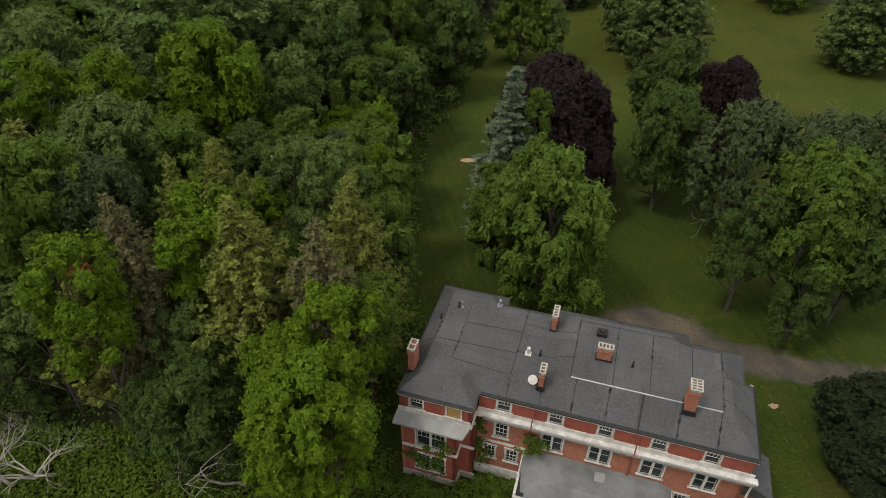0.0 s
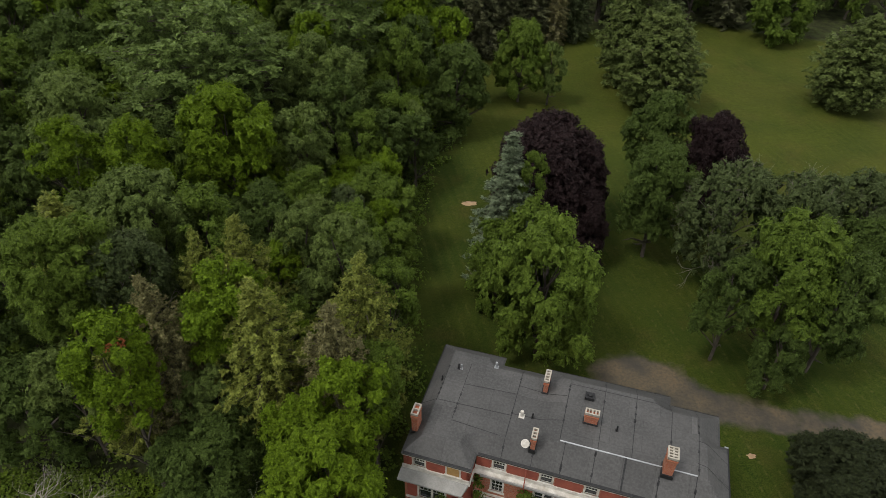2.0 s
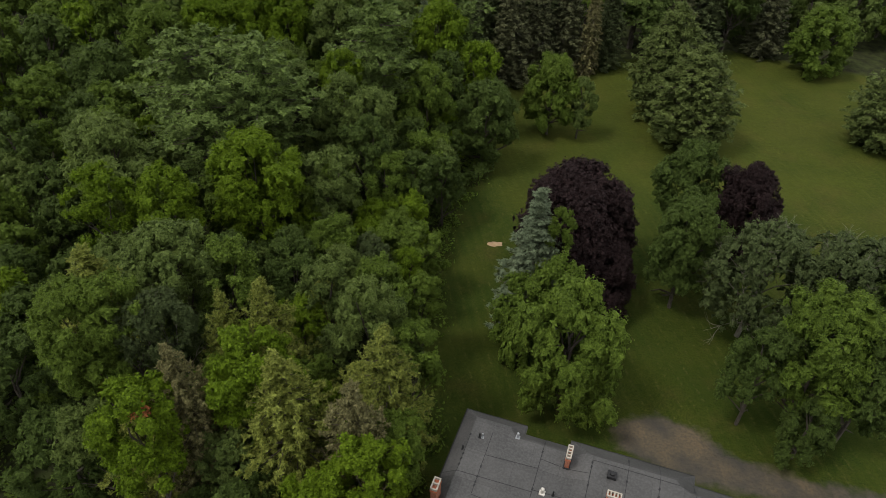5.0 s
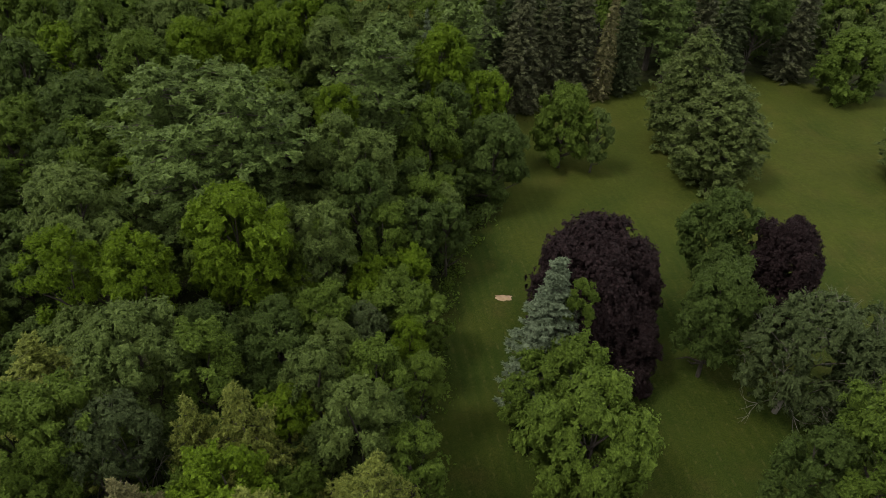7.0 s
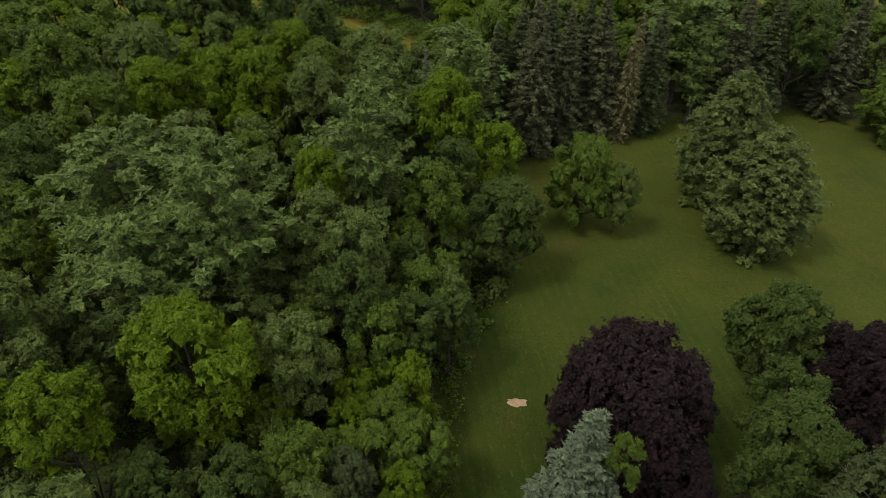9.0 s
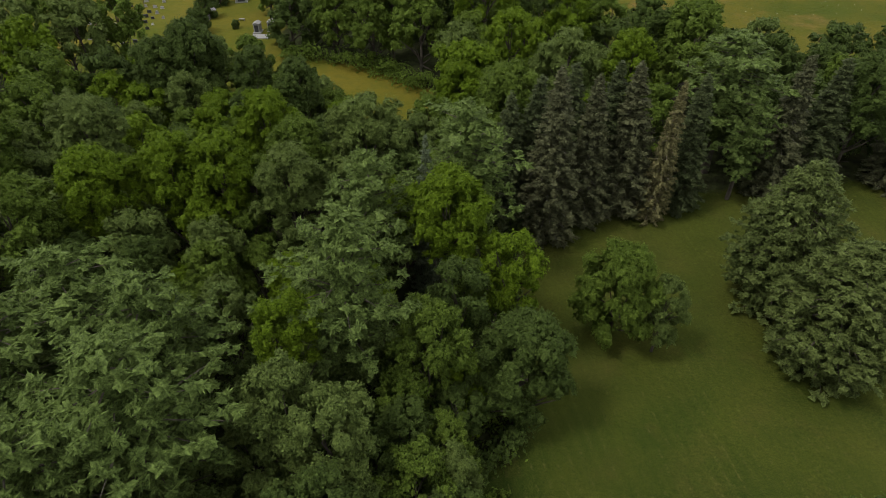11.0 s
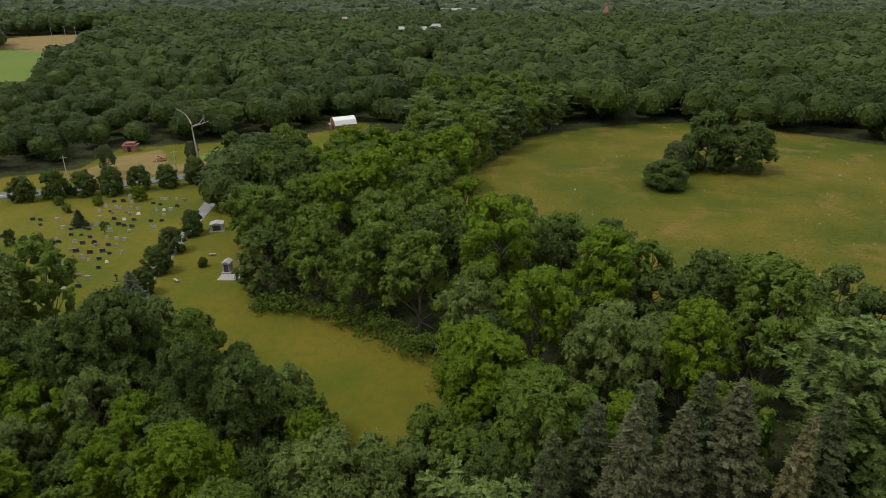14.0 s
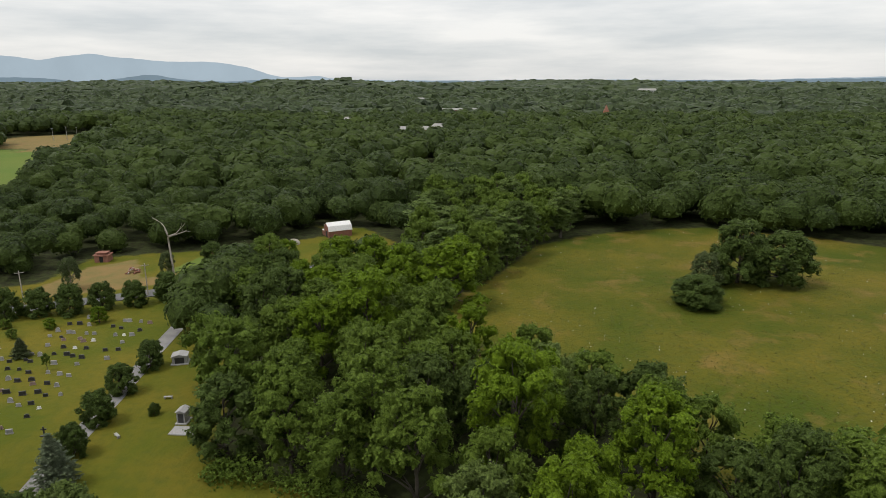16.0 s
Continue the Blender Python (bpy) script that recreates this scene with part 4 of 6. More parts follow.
def conifer(seed, H, R, levels, per, shape, droop, tuft, blade, clear=0.1, width=0.2, rough=0.18, plate=1.0, cap=0.75):
    """Whorls of boughs clothed in needle sprays; shape maps height (0..1) to bough length (0..1)."""
    rng = np.random.default_rng(seed)
    z0 = H * clear
    segs = [((0, 0, -0.4), (0, 0, H * 0.5), 0.02 * H, 0.013 * H), ((0, 0, H * 0.5), (0, 0, H * 0.98), 0.013 * H, 0.02)]
    pos, dirs = [], []
    for i in range(levels):
        f0 = (i + rng.uniform(0.3, 0.7)) / levels
        for j in range(per):
            f = f0 + rng.normal(0, 0.16 / levels)
            az = (j + rng.uniform(-0.35, 0.35)) * 2 * math.pi / per + 1.3 * i
            L = R * shape(min(max(f, 0.0), 1.0)) * rng.uniform(1 - 2.2 * rough, 1 + rough)
            a = np.array([math.cos(az), math.sin(az), 0])
            root = np.array([0, 0, z0 + (H - z0) * f * 0.97])
            sag = droop * (1 - 0.7 * f)
            tip = root + a * L + np.array([0, 0, -sag * L])
            segs.append((root, tip, 0.012 * R + 0.012, 0.008))
            n = max(2, int(round(tuft * L / R + 1)))
            for q in np.linspace(0.34, 1.0, n):
                side = np.cross(a, (0, 0, 1)) * rng.normal(0, 0.17 * L * plate * (1.25 - q))
                pos.append(root + (tip - root) * q + side + np.array([0, 0, rng.normal(0, 0.03 * R) + 0.05 * R * q * q]))
                dirs.append(unit(a + side / max(L, 0.1) + np.array([0, 0, -sag])))
    n_tip = 7
    for q in range(n_tip):
        pos.append(np.array([rng.normal(0, 0.04 * R), rng.normal(0, 0.04 * R), H * (0.955 + 0.045 * q / n_tip)]))
        dirs.append(unit(np.array([rng.normal(0, 0.5), rng.normal(0, 0.5), 0.8])))
    pos, dirs = np.array(pos), np.array(dirs)
    V, T = leaf_caps(rng, pos, unit(np.array([0, 0, 1.0]) + dirs * 0.45 + rng.normal(0, 0.28, pos.shape)), blade[1] * cap * rng.uniform(0.7, 1.25, len(pos)), 9)
    ti = np.repeat(np.arange(len(pos)), blade[0])
    e = unit(dirs[ti] * 0.8 + rng.normal(0, 0.62, (len(ti), 3)) + np.array([0, 0, blade[2]]))
    ln = blade[1] * rng.uniform(0.7, 1.3, len(ti))
    c = pos[ti] + e * (ln * 0.45)[:, None] + rng.normal(0, 0.08 * blade[1], (len(ti), 3))
    nrm = unit(np.array([0, 0, 1.0]) + rng.normal(0, 0.55, (len(ti), 3)))
    S = leaf_quads(c, nrm, e, ln, ln * width * rng.uniform(0.8, 1.3, len(ti)), 0.05)
    Q = np.arange(len(S)).reshape(-1, 4)
    rings, sides = 8, 9
    fz = np.linspace(0.0, 0.97, rings)
    ang = np.arange(sides) * 2 * math.pi / sides
    rr = R * np.array([shape(v) for v in fz])[:, None] * rng.uniform(0.16, 0.28, (rings, sides))
    core = np.stack([rr * np.cos(ang), rr * np.sin(ang), np.broadcast_to((z0 + (H - z0) * fz - 0.05 * H * droop)[:, None], rr.shape)], -1).reshape(-1, 3)
    cq = [(r * sides + s, r * sides + (s + 1) % sides, (r + 1) * sides + (s + 1) % sides, (r + 1) * sides + s) for r in range(rings - 1) for s in range(sides)]
    crown = raw_mesh("crown", np.concatenate([S, core, V]), np.concatenate([Q, np.array(cq) + len(S)]), T + len(S) + len(core))
    return crown, limb_mesh("trunk", segs, 4)


PROTO = {}


def keep_proto(kind, i, made, q=96):
    """Notes a crown with the height and spread that it really has."""
    me = made[0]
    co = np.empty(len(me.vertices) * 3, np.float32)
    me.vertices.foreach_get("co", co)
    co = co.reshape(-1, 3)
    PROTO[kind, i] = (*made, float(co[:, 2].max()), float(np.percentile(np.hypot(co[:, 0], co[:, 1]), q)))


for i in range(5):
    keep_proto("big", i, broadleaf(11 + i, 15.5, 6.5, 50, 950, 7, 0.30, clear=0.12))
for i in range(4):
    keep_proto("small", i, broadleaf(31 + i, 10.5, 4.0, 32, 560, 7, 0.24, clear=0.12))
for i in range(5):
    keep_proto("lite", i, broadleaf(51 + i, 14.5, 6.0, 40, 440, 3, 0.42, clear=0.12))
for i in range(2):
    keep_proto("open", i, broadleaf(71 + i, 14, 7.0, 44, 760, 7, 0.28, clear=0.16, open_=0.6))
keep_proto("clipped", 0, broadleaf(91, 7.4, 3.6, 64, 760, 2, 0.28, clear=0.06, dome=2.6))
keep_proto("clipped", 1, broadleaf(92, 7.2, 3.6, 64, 760, 2, 0.28, clear=0.06, dome=2.6))
keep_proto("dome", 0, broadleaf(81, 18, 10.0, 90, 4200, 6, 0.34, clear=0.05, dome=3.0))
keep_proto("dome", 1, broadleaf(82, 18, 8.0, 70, 2900, 6, 0.32, clear=0.04, dome=2.8))


def cone_shape(f):
    return (1 - f) ** 0.85 * min(1, 0.55 + f * 3) + 0.03


def pine_shape(f):
    return max(0.16, (1 - f ** 5) ** 0.6) * (0.62 + 0.38 * min(1, f * 2.0)) * (0.80 + 0.20 * math.sin(f * 23))


def bell_shape(f):
    return max(0.06, (1 - f ** 2.6) ** 0.9) * min(1, 0.68 + 0.9 * f)


def plume_shape(f):
    return max(0.10, 1 - f ** 2.8) * min(1.0, 0.45 + 1.8 * f)


for i in range(3):
    keep_proto("pine", i, conifer(101 + i, 27, 6.6, 15, 7, pine_shape, -0.12, 10, (13, 0.66, 0.60), 0.25, 0.18, 0.28, 1.9, 0.85), 95)
for i in range(2):
    keep_proto("spruce", i, conifer(121 + i, 24, 4.0, 28, 9, cone_shape, 0.50, 7, (10, 0.55, -0.25), 0.03, 0.22, 0.14), 97)
for i in range(2):
    keep_proto("fir", i, conifer(131 + i, 21, 8.0, 20, 12, bell_shape, 0.10, 12, (11, 0.62, 0.45), 0.05, 0.24, 0.12, 1.5, 0.85), 96)
for i in range(3):
    keep_proto("larch", i, conifer(141 + i, 18, 3.6, 24, 10, plume_shape, -0.06, 8, (14, 0.34, 0.30), 0.12, 0.22, 0.26, 1.8), 97)
keep_proto("bluespruce", 0, conifer(151, 21, 3.4, 22, 10, cone_shape, 0.2, 8, (13, 0.38, 0.1), 0.03, 0.26, 0.2, 1.5), 97)
for i in range(2):
    keep_proto("pinelite", i, conifer(161 + i, 25, 5.4, 12, 6, pine_shape, -0.05, 7, (9, 0.95, 0.4), 0.18, 0.2, 0.25, 1.6), 95)

WHAT = dict(
    oak=("oak_tree", "big", "oak", "tall green oak with a lumpy dense crown", "tree"),
    maple=("maple_tree", "big", "maple", "tall maple with bright yellow-green leaves", "tree"),
    ash=("ash_tree", "big", "ash", "tall ash with a rounded grey-green crown", "tree"),
    dark=("elm_tree", "big", "dark", "tall broadleaf tree with dark green leaves", "tree"),
    beech=("copper_beech", "dome", "beech", "broad copper beech with dark purple leaves", "tree"),
    pine=("pine_tree", "pine", "pine", "tall white pine with layered feathery boughs", "tree"),
    spruce=("spruce_tree", "spruce", "spruce", "tall dark spruce with drooping boughs", "tree"),
    tired=("spruce_tree", "spruce", "tired", "ailing spruce with thin brownish boughs", "tree"),
    fir=("fir_tree", "fir", "fir", "broad fir with tiered grey-green boughs on lawn", "tree"),
    larch=("larch_tree", "larch", "larch", "slender larch with soft yellow-green needles", "tree"),
    drylarch=("larch_tree", "larch", "brownlarch", "slender larch with dry straw-brown needles", "tree"),
    blue=("blue_spruce", "bluespruce", "blue", "narrow blue spruce with pale silvery needles", "tree"),
    yew=("yew_tree", "dome", "yew", "broad dark yew with dense dull needles", "tree"),
    clipped=("lime_tree", "clipped", "dark", "small round-headed dark green lime on grass", "tree"),
    thin=("ash_tree", "open", "thin", "thin-crowned tree with bare grey branches showing", "tree"),
)
tree_rng = random.Random(7)
PLANTED = []


def tree(kind, x, y, top, R, lite=False, group="", low=False):
    """Plants one tree: its place, the height of its top above the datum, and the radius of its crown."""
    name, proto, mat, label, cat = WHAT[kind]
    if proto == "big" and R < 4.4:
        proto = "small"
    if lite:
        proto = {"big": "lite", "small": "lite", "pine": "pinelite"}.get(proto, proto)
    picks = [k for k in PROTO if k[0] == proto]
    crown, wood, H0, R0 = PROTO[tree_rng.choice(picks)]
    z = gz(x, y)
    e = new(name)
    s = R / R0 * tree_rng.uniform(0.97, 1.03) * (1.5 if proto == "larch" else 1.0)
    e.matrix_world = pose(x, y, z, tree_rng.uniform(-2, 2), tree_rng.uniform(-2, 2), tree_rng.uniform(0, 360))
    tall = (top - z) / H0
    kz = tall if proto in ("pine", "spruce", "fir", "bluespruce", "pinelite") else min(tall, (1.35 if low or proto == "larch" else 1.12) * s)
    tagged(e, label, cat, group)
    for nm, me, mt in (("crown", crown, M[mat]), ("trunk", wood, M["pale_bark"] if kind in ("thin", "tired") else M["bark"])):
        if not me.materials:
            me.materials.append(mt)
        ob = new(nm, me)
        ob.parent = e
        ob.matrix_local = Matrix.Translation((0, 0, (top - z) - H0 * kz if nm == "crown" else 0)) @ Matrix.Diagonal((s, s, kz if nm == "crown" else tall, 1))
        ob.material_slots[0].link = "OBJECT"
        ob.material_slots[0].material = mt
    PLANTED.append((x, y, R))
    return e


# ---- trees round the house and on the lawn ----
tree("oak", 11.3, 52.4, 18.6, 6.0, low=True)
tree("oak", 37.0, 51.2, 20.4, 5.0, low=True)
tree("dark", 31.8, 51.6, 14.6, 3.8, low=True)
tree("dark", 42.4, 50.0, 16.4, 4.2, low=True)
tree("dark", 36.6, 47.4, 9.0, 3.4, low=True)
tree("blue", 7.8, 65.7, 21.2, 4.8, low=True)
tree("oak", 11.0, 65.6, 19.0, 1.9, low=True)
tree("oak", 10.6, 59.8, 16.0, 4.2, low=True)
tree("oak", 6.8, 61.0, 12.5, 3.8, low=True)
tree("beech", 14.7, 77.0, 18.0, 8.8, low=True)
tree("beech", 18.4, 70.0, 10.5, 4.6, low=True)
tree("dark", 33.4, 87.4, 16.6, 5.2, low=True)
tree("dark", 28.4, 71.0, 17.0, 4.4, low=True)
tree("dark", 30.6, 78.0, 14.5, 3.6, low=True)
tree("beech", 39.4, 81.5, 16.0, 5.2, low=True)
tree("thin", 36.2, 66.0, 17.4, 6.0, low=True)
tree("thin", 45.0, 65.0, 16.6, 6.2, low=True)
tree("thin", 53.0, 66.0, 16.0, 5.4, low=True)
tree("dark", 50.5, 60.0, 14.0, 4.4, low=True)
tree("fir", 41.4, 118.0, 19.4, 7.6, low=True)
tree("fir", 39.2, 130.0, 23.0, 7.0, low=True)
tree("oak", 14.9, 120.5, 15.8, 5.4, low=True)
tree("ash", 20.6, 119.2, 11.4, 3.2, low=True)
tree("fir", 80.0, 119.5, 17.5, 7.6, low=True)
tree("oak", 79.0, 153.0, 15.5, 7.2, low=True)
tree("yew", 38.8, 32.4, 7.4, 6.6, low=True)

# ---- the wood beside the house ----
tree("maple", -7.7, 32.4, 19.6, 3.9)
tree("maple", -11.4, 30.6, 17.0, 3.4)
tree("dark", -19.0, 31.6, 13.0, 4.4)
tree("dark", -23.0, 33.0, 9.5, 3.6)
tree("oak", -6.2, 37.0, 16.4, 3.1)
tree("maple", -8.6, 26.8, 18.9, 4.9)
tree("maple", -26.8, 34.4, 22.0, 3.7)
tree("drylarch", -24.5, 38.4, 23.2, 2.3)
tree("maple", -18.6, 41.0, 22.4, 4.2)
tree("larch", -23.4, 46.4, 21.6, 2.2)
tree("larch", -18.8, 47.9, 23.0, 2.7)
tree("larch", -14.5, 37.3, 23.2, 3.4)
tree("drylarch", -9.4, 36.0, 23.0, 2.5)
tree("larch", -6.9, 41.0, 23.4, 2.8)
tree("ash", -31.0, 53.4, 23.8, 5.2)
tree("oak", -26.0, 54.8, 20.8, 4.2)
tree("oak", -31.6, 44.8, 23.9, 4.0)
tree("thin", -28.6, 45.6, 22.0, 3.4)
tree("oak", -35.2, 43.6, 24.4, 4.6)
tree("larch", -38.8, 51.0, 22.0, 3.8)
tree("ash", -10.0, 48.3, 21.9, 3.6)
tree("oak", -5.6, 47.5, 17.0, 3.2)
tree("maple", -7.2, 65.3, 12.0, 2.3)
tree("thin", -12.5, 65.4, 13.6, 2.6)
tree("oak", -5.6, 59.6, 13.3, 3.0)
tree("oak", -9.5, 57.5, 17.0, 3.6)
tree("ash", -15.0, 55.5, 18.0, 3.4)
tree("dark", -20.5, 60.5, 16.5, 3.6)
tree("maple", -43.0, 65.0, 22.9, 4.1)
tree("maple", -35.4, 64.6, 22.9, 4.2)
tree("maple", -28.0, 73.2, 23.8, 6.0)
tree("ash", -47.6, 74.6, 24.3, 6.5)
tree("ash", -19.0, 76.2, 19.4, 3.7)
tree("oak", -12.0, 82.8, 15.4, 4.1)
tree("oak", -8.2, 91.0, 14.0, 4.2)
tree("ash", -15.7, 90.2, 21.6, 4.2)
tree("ash", -19.8, 93.6, 22.6, 4.0)
tree("dark", 2.2, 106.4, 16.2, 5.8)
tree("dark", -15.5, 84.2, 20.0, 3.6)
tree("oak", -10.0, 74.0, 11.5, 3.4)
tree("pine", -30.2, 89.5, 28.4, 7.2)
tree("pine", -43.2, 93.5, 28.0, 7.4)
tree("pine", -37.0, 84.0, 25.0, 6.8)
tree("pine", -42.4, 102.5, 26.2, 6.6)
tree("pine", -33.0, 99.5, 26.0, 6.2)
tree("maple", -21.5, 100.0, 23.5, 3.2)
tree("pine", -16.8, 104.8, 29.8, 6.6)
tree("oak", -8.0, 104.0, 20.0, 4.2)
tree("dark", -5.5, 112.0, 19.0, 4.0)
tree("dark", -64.3, 107.4, 20.8, 6.2)
tree("oak", -58.5, 116.2, 24.4, 6.0)
tree("maple", -52.0, 125.0, 23.8, 5.0)
tree("maple", -43.6, 129.0, 23.6, 5.2)
tree("maple", -37.0, 130.2, 23.6, 5.0)
tree("ash", -57.0, 135.2, 25.2, 4.8)
tree("oak", -72.2, 132.2, 24.8, 5.4)
tree("ash", -20.2, 145.2, 22.6, 6.2)
tree("oak", -28.8, 138.0, 22.2, 4.6)
tree("maple", -6.8, 122.2, 24.8, 5.6)
tree("pine", -5.0, 133.6, 27.6, 6.8)
tree("blue", -9.6, 128.4, 24.6, 2.6)
tree("maple", 0.4, 117.0, 18.9, 4.2)
tree("pine", -16.2, 123.2, 26.0, 5.6)
tree("ash", -27.8, 128.6, 23.0, 4.6)
tree("maple", -35.2, 144.8, 22.6, 4.8)
tree("dark", -34.2, 158.0, 22.2, 4.6)
tree("dark", -40.6, 159.6, 23.3, 3.8)
tree("dark", -56.8, 171.6, 23.7, 6.2)
tree("dark", -60.8, 166.8, 22.3, 5.0)
tree("oak", -46.4, 171.6, 20.3, 4.2)

# ---- the dark spruce row at the end of the lawn ----
for x, y, top, R, kind in ((7.9, 143.6, 27.8, 3.7, "tired"), (4.6, 149.4, 24.4, 3.3, "spruce"), (21.0, 151.0, 25.8, 3.7, "tired"), (14.2, 147.6, 25.0, 3.2, "tired"), (1.0, 146.6, 22.5, 3.2, "spruce"),
                           (11.0, 152.0, 25.4, 3.4, "spruce"), (17.4, 154.0, 25.0, 3.4, "spruce"), (30.5, 153.0, 23.8, 3.2, "spruce"), (47.5, 158.0, 25.0, 3.6, "tired"), (54.5, 160.0, 24.0, 3.6, "spruce"), (70.0, 162.0, 24.0, 3.6, "tired")):
    tree(kind, x, y, top, R * 1.3, group="spruce row")
pale = tree("tired", 25.6, 149.0, 24.2, 2.7, group="spruce row")
for ob in pale.children:
    ob.material_slots[0].material = M["brownlarch"] if ob.name.startswith("crown") else M["grey_bark"]
tagged(pale, "dying spruce with pale bleached needles")
tree("pine", 38.5, 163.6, 26.4, 8.0)
tree("dark", 61.0, 163.0, 24.0, 6.0)
tree("pine", 40.5, 155.5, 20.0, 4.0)

# ---- the wood between the lawns and the meadow ----
MID = "trees between the meadow and the cemetery"
for kind, x, y, top, R in (("oak", 1.1, 154.8, 24.3, 4.6), ("maple", -4.4, 163.8, 23.3, 5.2), ("maple", -7.0, 169.2, 22.0, 4.8), ("ash", 11.6, 170.8, 23.6, 5.2), ("maple", 24.1, 174.0, 23.3, 4.8), ("oak", 35.7, 179.0, 27.3, 6.0),
                           ("dark", 28.4, 187.4, 25.2, 4.2), ("oak", 36.6, 187.0, 25.0, 6.0), ("maple", 2.2, 181.2, 23.6, 5.0), ("maple", 15.4, 195.6, 24.9, 5.0), ("dark", 9.4, 208.2, 21.3, 3.9), ("maple", -3.0, 204.4, 28.0, 6.0)):
    tree(kind, x, y, top, R * 1.15, lite=y > 172, group=MID)
for kind, x, y, top, R in (("oak", -16.8, 197.4, 23.5, 5.4), ("oak", -28.0, 202.6, 19.6, 4.6), ("oak", -23.9, 206.0, 24.6, 5.0), ("oak", -37.3, 207.0, 21.0, 5.0), ("oak", -39.2, 211.0, 22.6, 5.0), ("oak", -52.0, 222.8, 22.3, 5.0), ("oak", -27.2, 218.8, 23.9, 5.2),
                           ("oak", -61.0, 235.0, 18.9, 4.6), ("maple", -32.0, 244.0, 26.3, 6.6), ("maple", -16.2, 281.0, 23.0, 8.0), ("maple", -40.0, 238.0, 22.0, 5.4), ("oak", -48.0, 243.0, 19.5, 5.0), ("dark", -8.0, 215.0, 19.5, 4.6)):
    tree(kind, x, y, top, R * 1.2, lite=True, group=MID)
tree("dark", 66.5, 304.0, 24.6, 9.6, low=True)
tree("dark", 78.0, 302.0, 21.5, 9.0, low=True)
# dark green meadow bush: only borrows the copper beech's crown, name and label
tree("beech", 49.2, 285.5, 12.6, 7.6, low=True).children[0].material_slots[0].material = M["dark"]
tree("thin", 56.3, 300.0, 15.2, 5.5)

# ---- self-sown trees that fill the woods ----
fill_rng = np.random.default_rng(21)


def fill(x0, x1, y0, y1, tries, margin, rmin, rmax, tmin, tmax, kinds, group, close=0.70):
    """Trees at random in a rectangle, off the open ground and clear of those that stand there."""
    X, Y, RR = fill_rng.uniform(x0, x1, tries), fill_rng.uniform(y0, y1, tries), fill_rng.uniform(rmin, rmax, tries)
    free = np.ones(tries, bool)
    for p in OPEN:
        free &= border(p, X, Y) < -(margin + (5.0 if p is MOWN else 0.0))
    G = ground_z(X, Y)
    for x, y, R, g in zip(X[free], Y[free], RR[free], G[free]):
        P = np.array(PLANTED)
        if ((x - P[:, 0]) ** 2 + (y - P[:, 1]) ** 2 < (close * (R + P[:, 2])) ** 2).any():
            continue
        tree(str(fill_rng.choice(kinds)), float(x), float(y), float(g) + fill_rng.uniform(tmin, tmax), float(R), lite=True, group=group)


fill(-34, -6, 36, 66, 900, 3.0, 2.6, 3.6, 12, 18, ["oak", "ash", "maple", "larch", "dark"], "woodland trees", 0.58)
fill(-26, -3, 62, 118, 1400, 3.4, 3.0, 4.2, 11, 15.5, ["oak", "ash", "oak", "dark", "maple"], "woodland trees", 0.52)
fill(-75, -4, 38, 180, 2600, 1.5, 3.6, 5.4, 13, 19.5, ["oak", "ash", "oak", "maple", "dark", "dark"], "woodland trees", 0.58)
fill(-135, -75, 60, 205, 900, 2.0, 4.8, 6.8, 19, 24, ["oak", "dark", "oak", "ash", "maple"], "woodland trees")
fill(-62, 60, 150, 255, 1600, 2.5, 5.0, 6.8, 14, 18.5, ["oak", "maple", "oak", "dark", "ash"], MID)
fill(44, 140, 165, 222, 800, 3.0, 4.8, 6.8, 13, 17, ["oak", "dark", "dark", "ash"], MID)
fill(-70, 20, 250, 300, 600, 3.0, 5.2, 7.2, 13, 17, ["oak", "maple", "oak", "dark"], MID)
fill(-30, 30, 300, 400, 500, 2.0, 5.2, 7.0, 15, 20, ["oak", "dark", "pine", "oak"], "trees along the meadow edge")

# ---- far woods: thousands of crowns in one sheet ----
def far_lump(seed):
    rng = np.random.default_rng(seed)
    v = ICO2_V * (1 + 0.30 * np.sin(ICO2_V[:, :1] * 5.1 + seed) * np.cos(ICO2_V[:, 1:2] * 4.3 + 2 * seed) + rng.normal(0, 0.09, (len(ICO2_V), 1)))
    keep = (ICO2_V[ICO2_F][:, :, 2].mean(1)) > -0.6
    return (v + np.array([0, 0, 1.0])) * np.array([1, 1, 0.5]), np.zeros((0, 4), int), ICO2_F[keep]


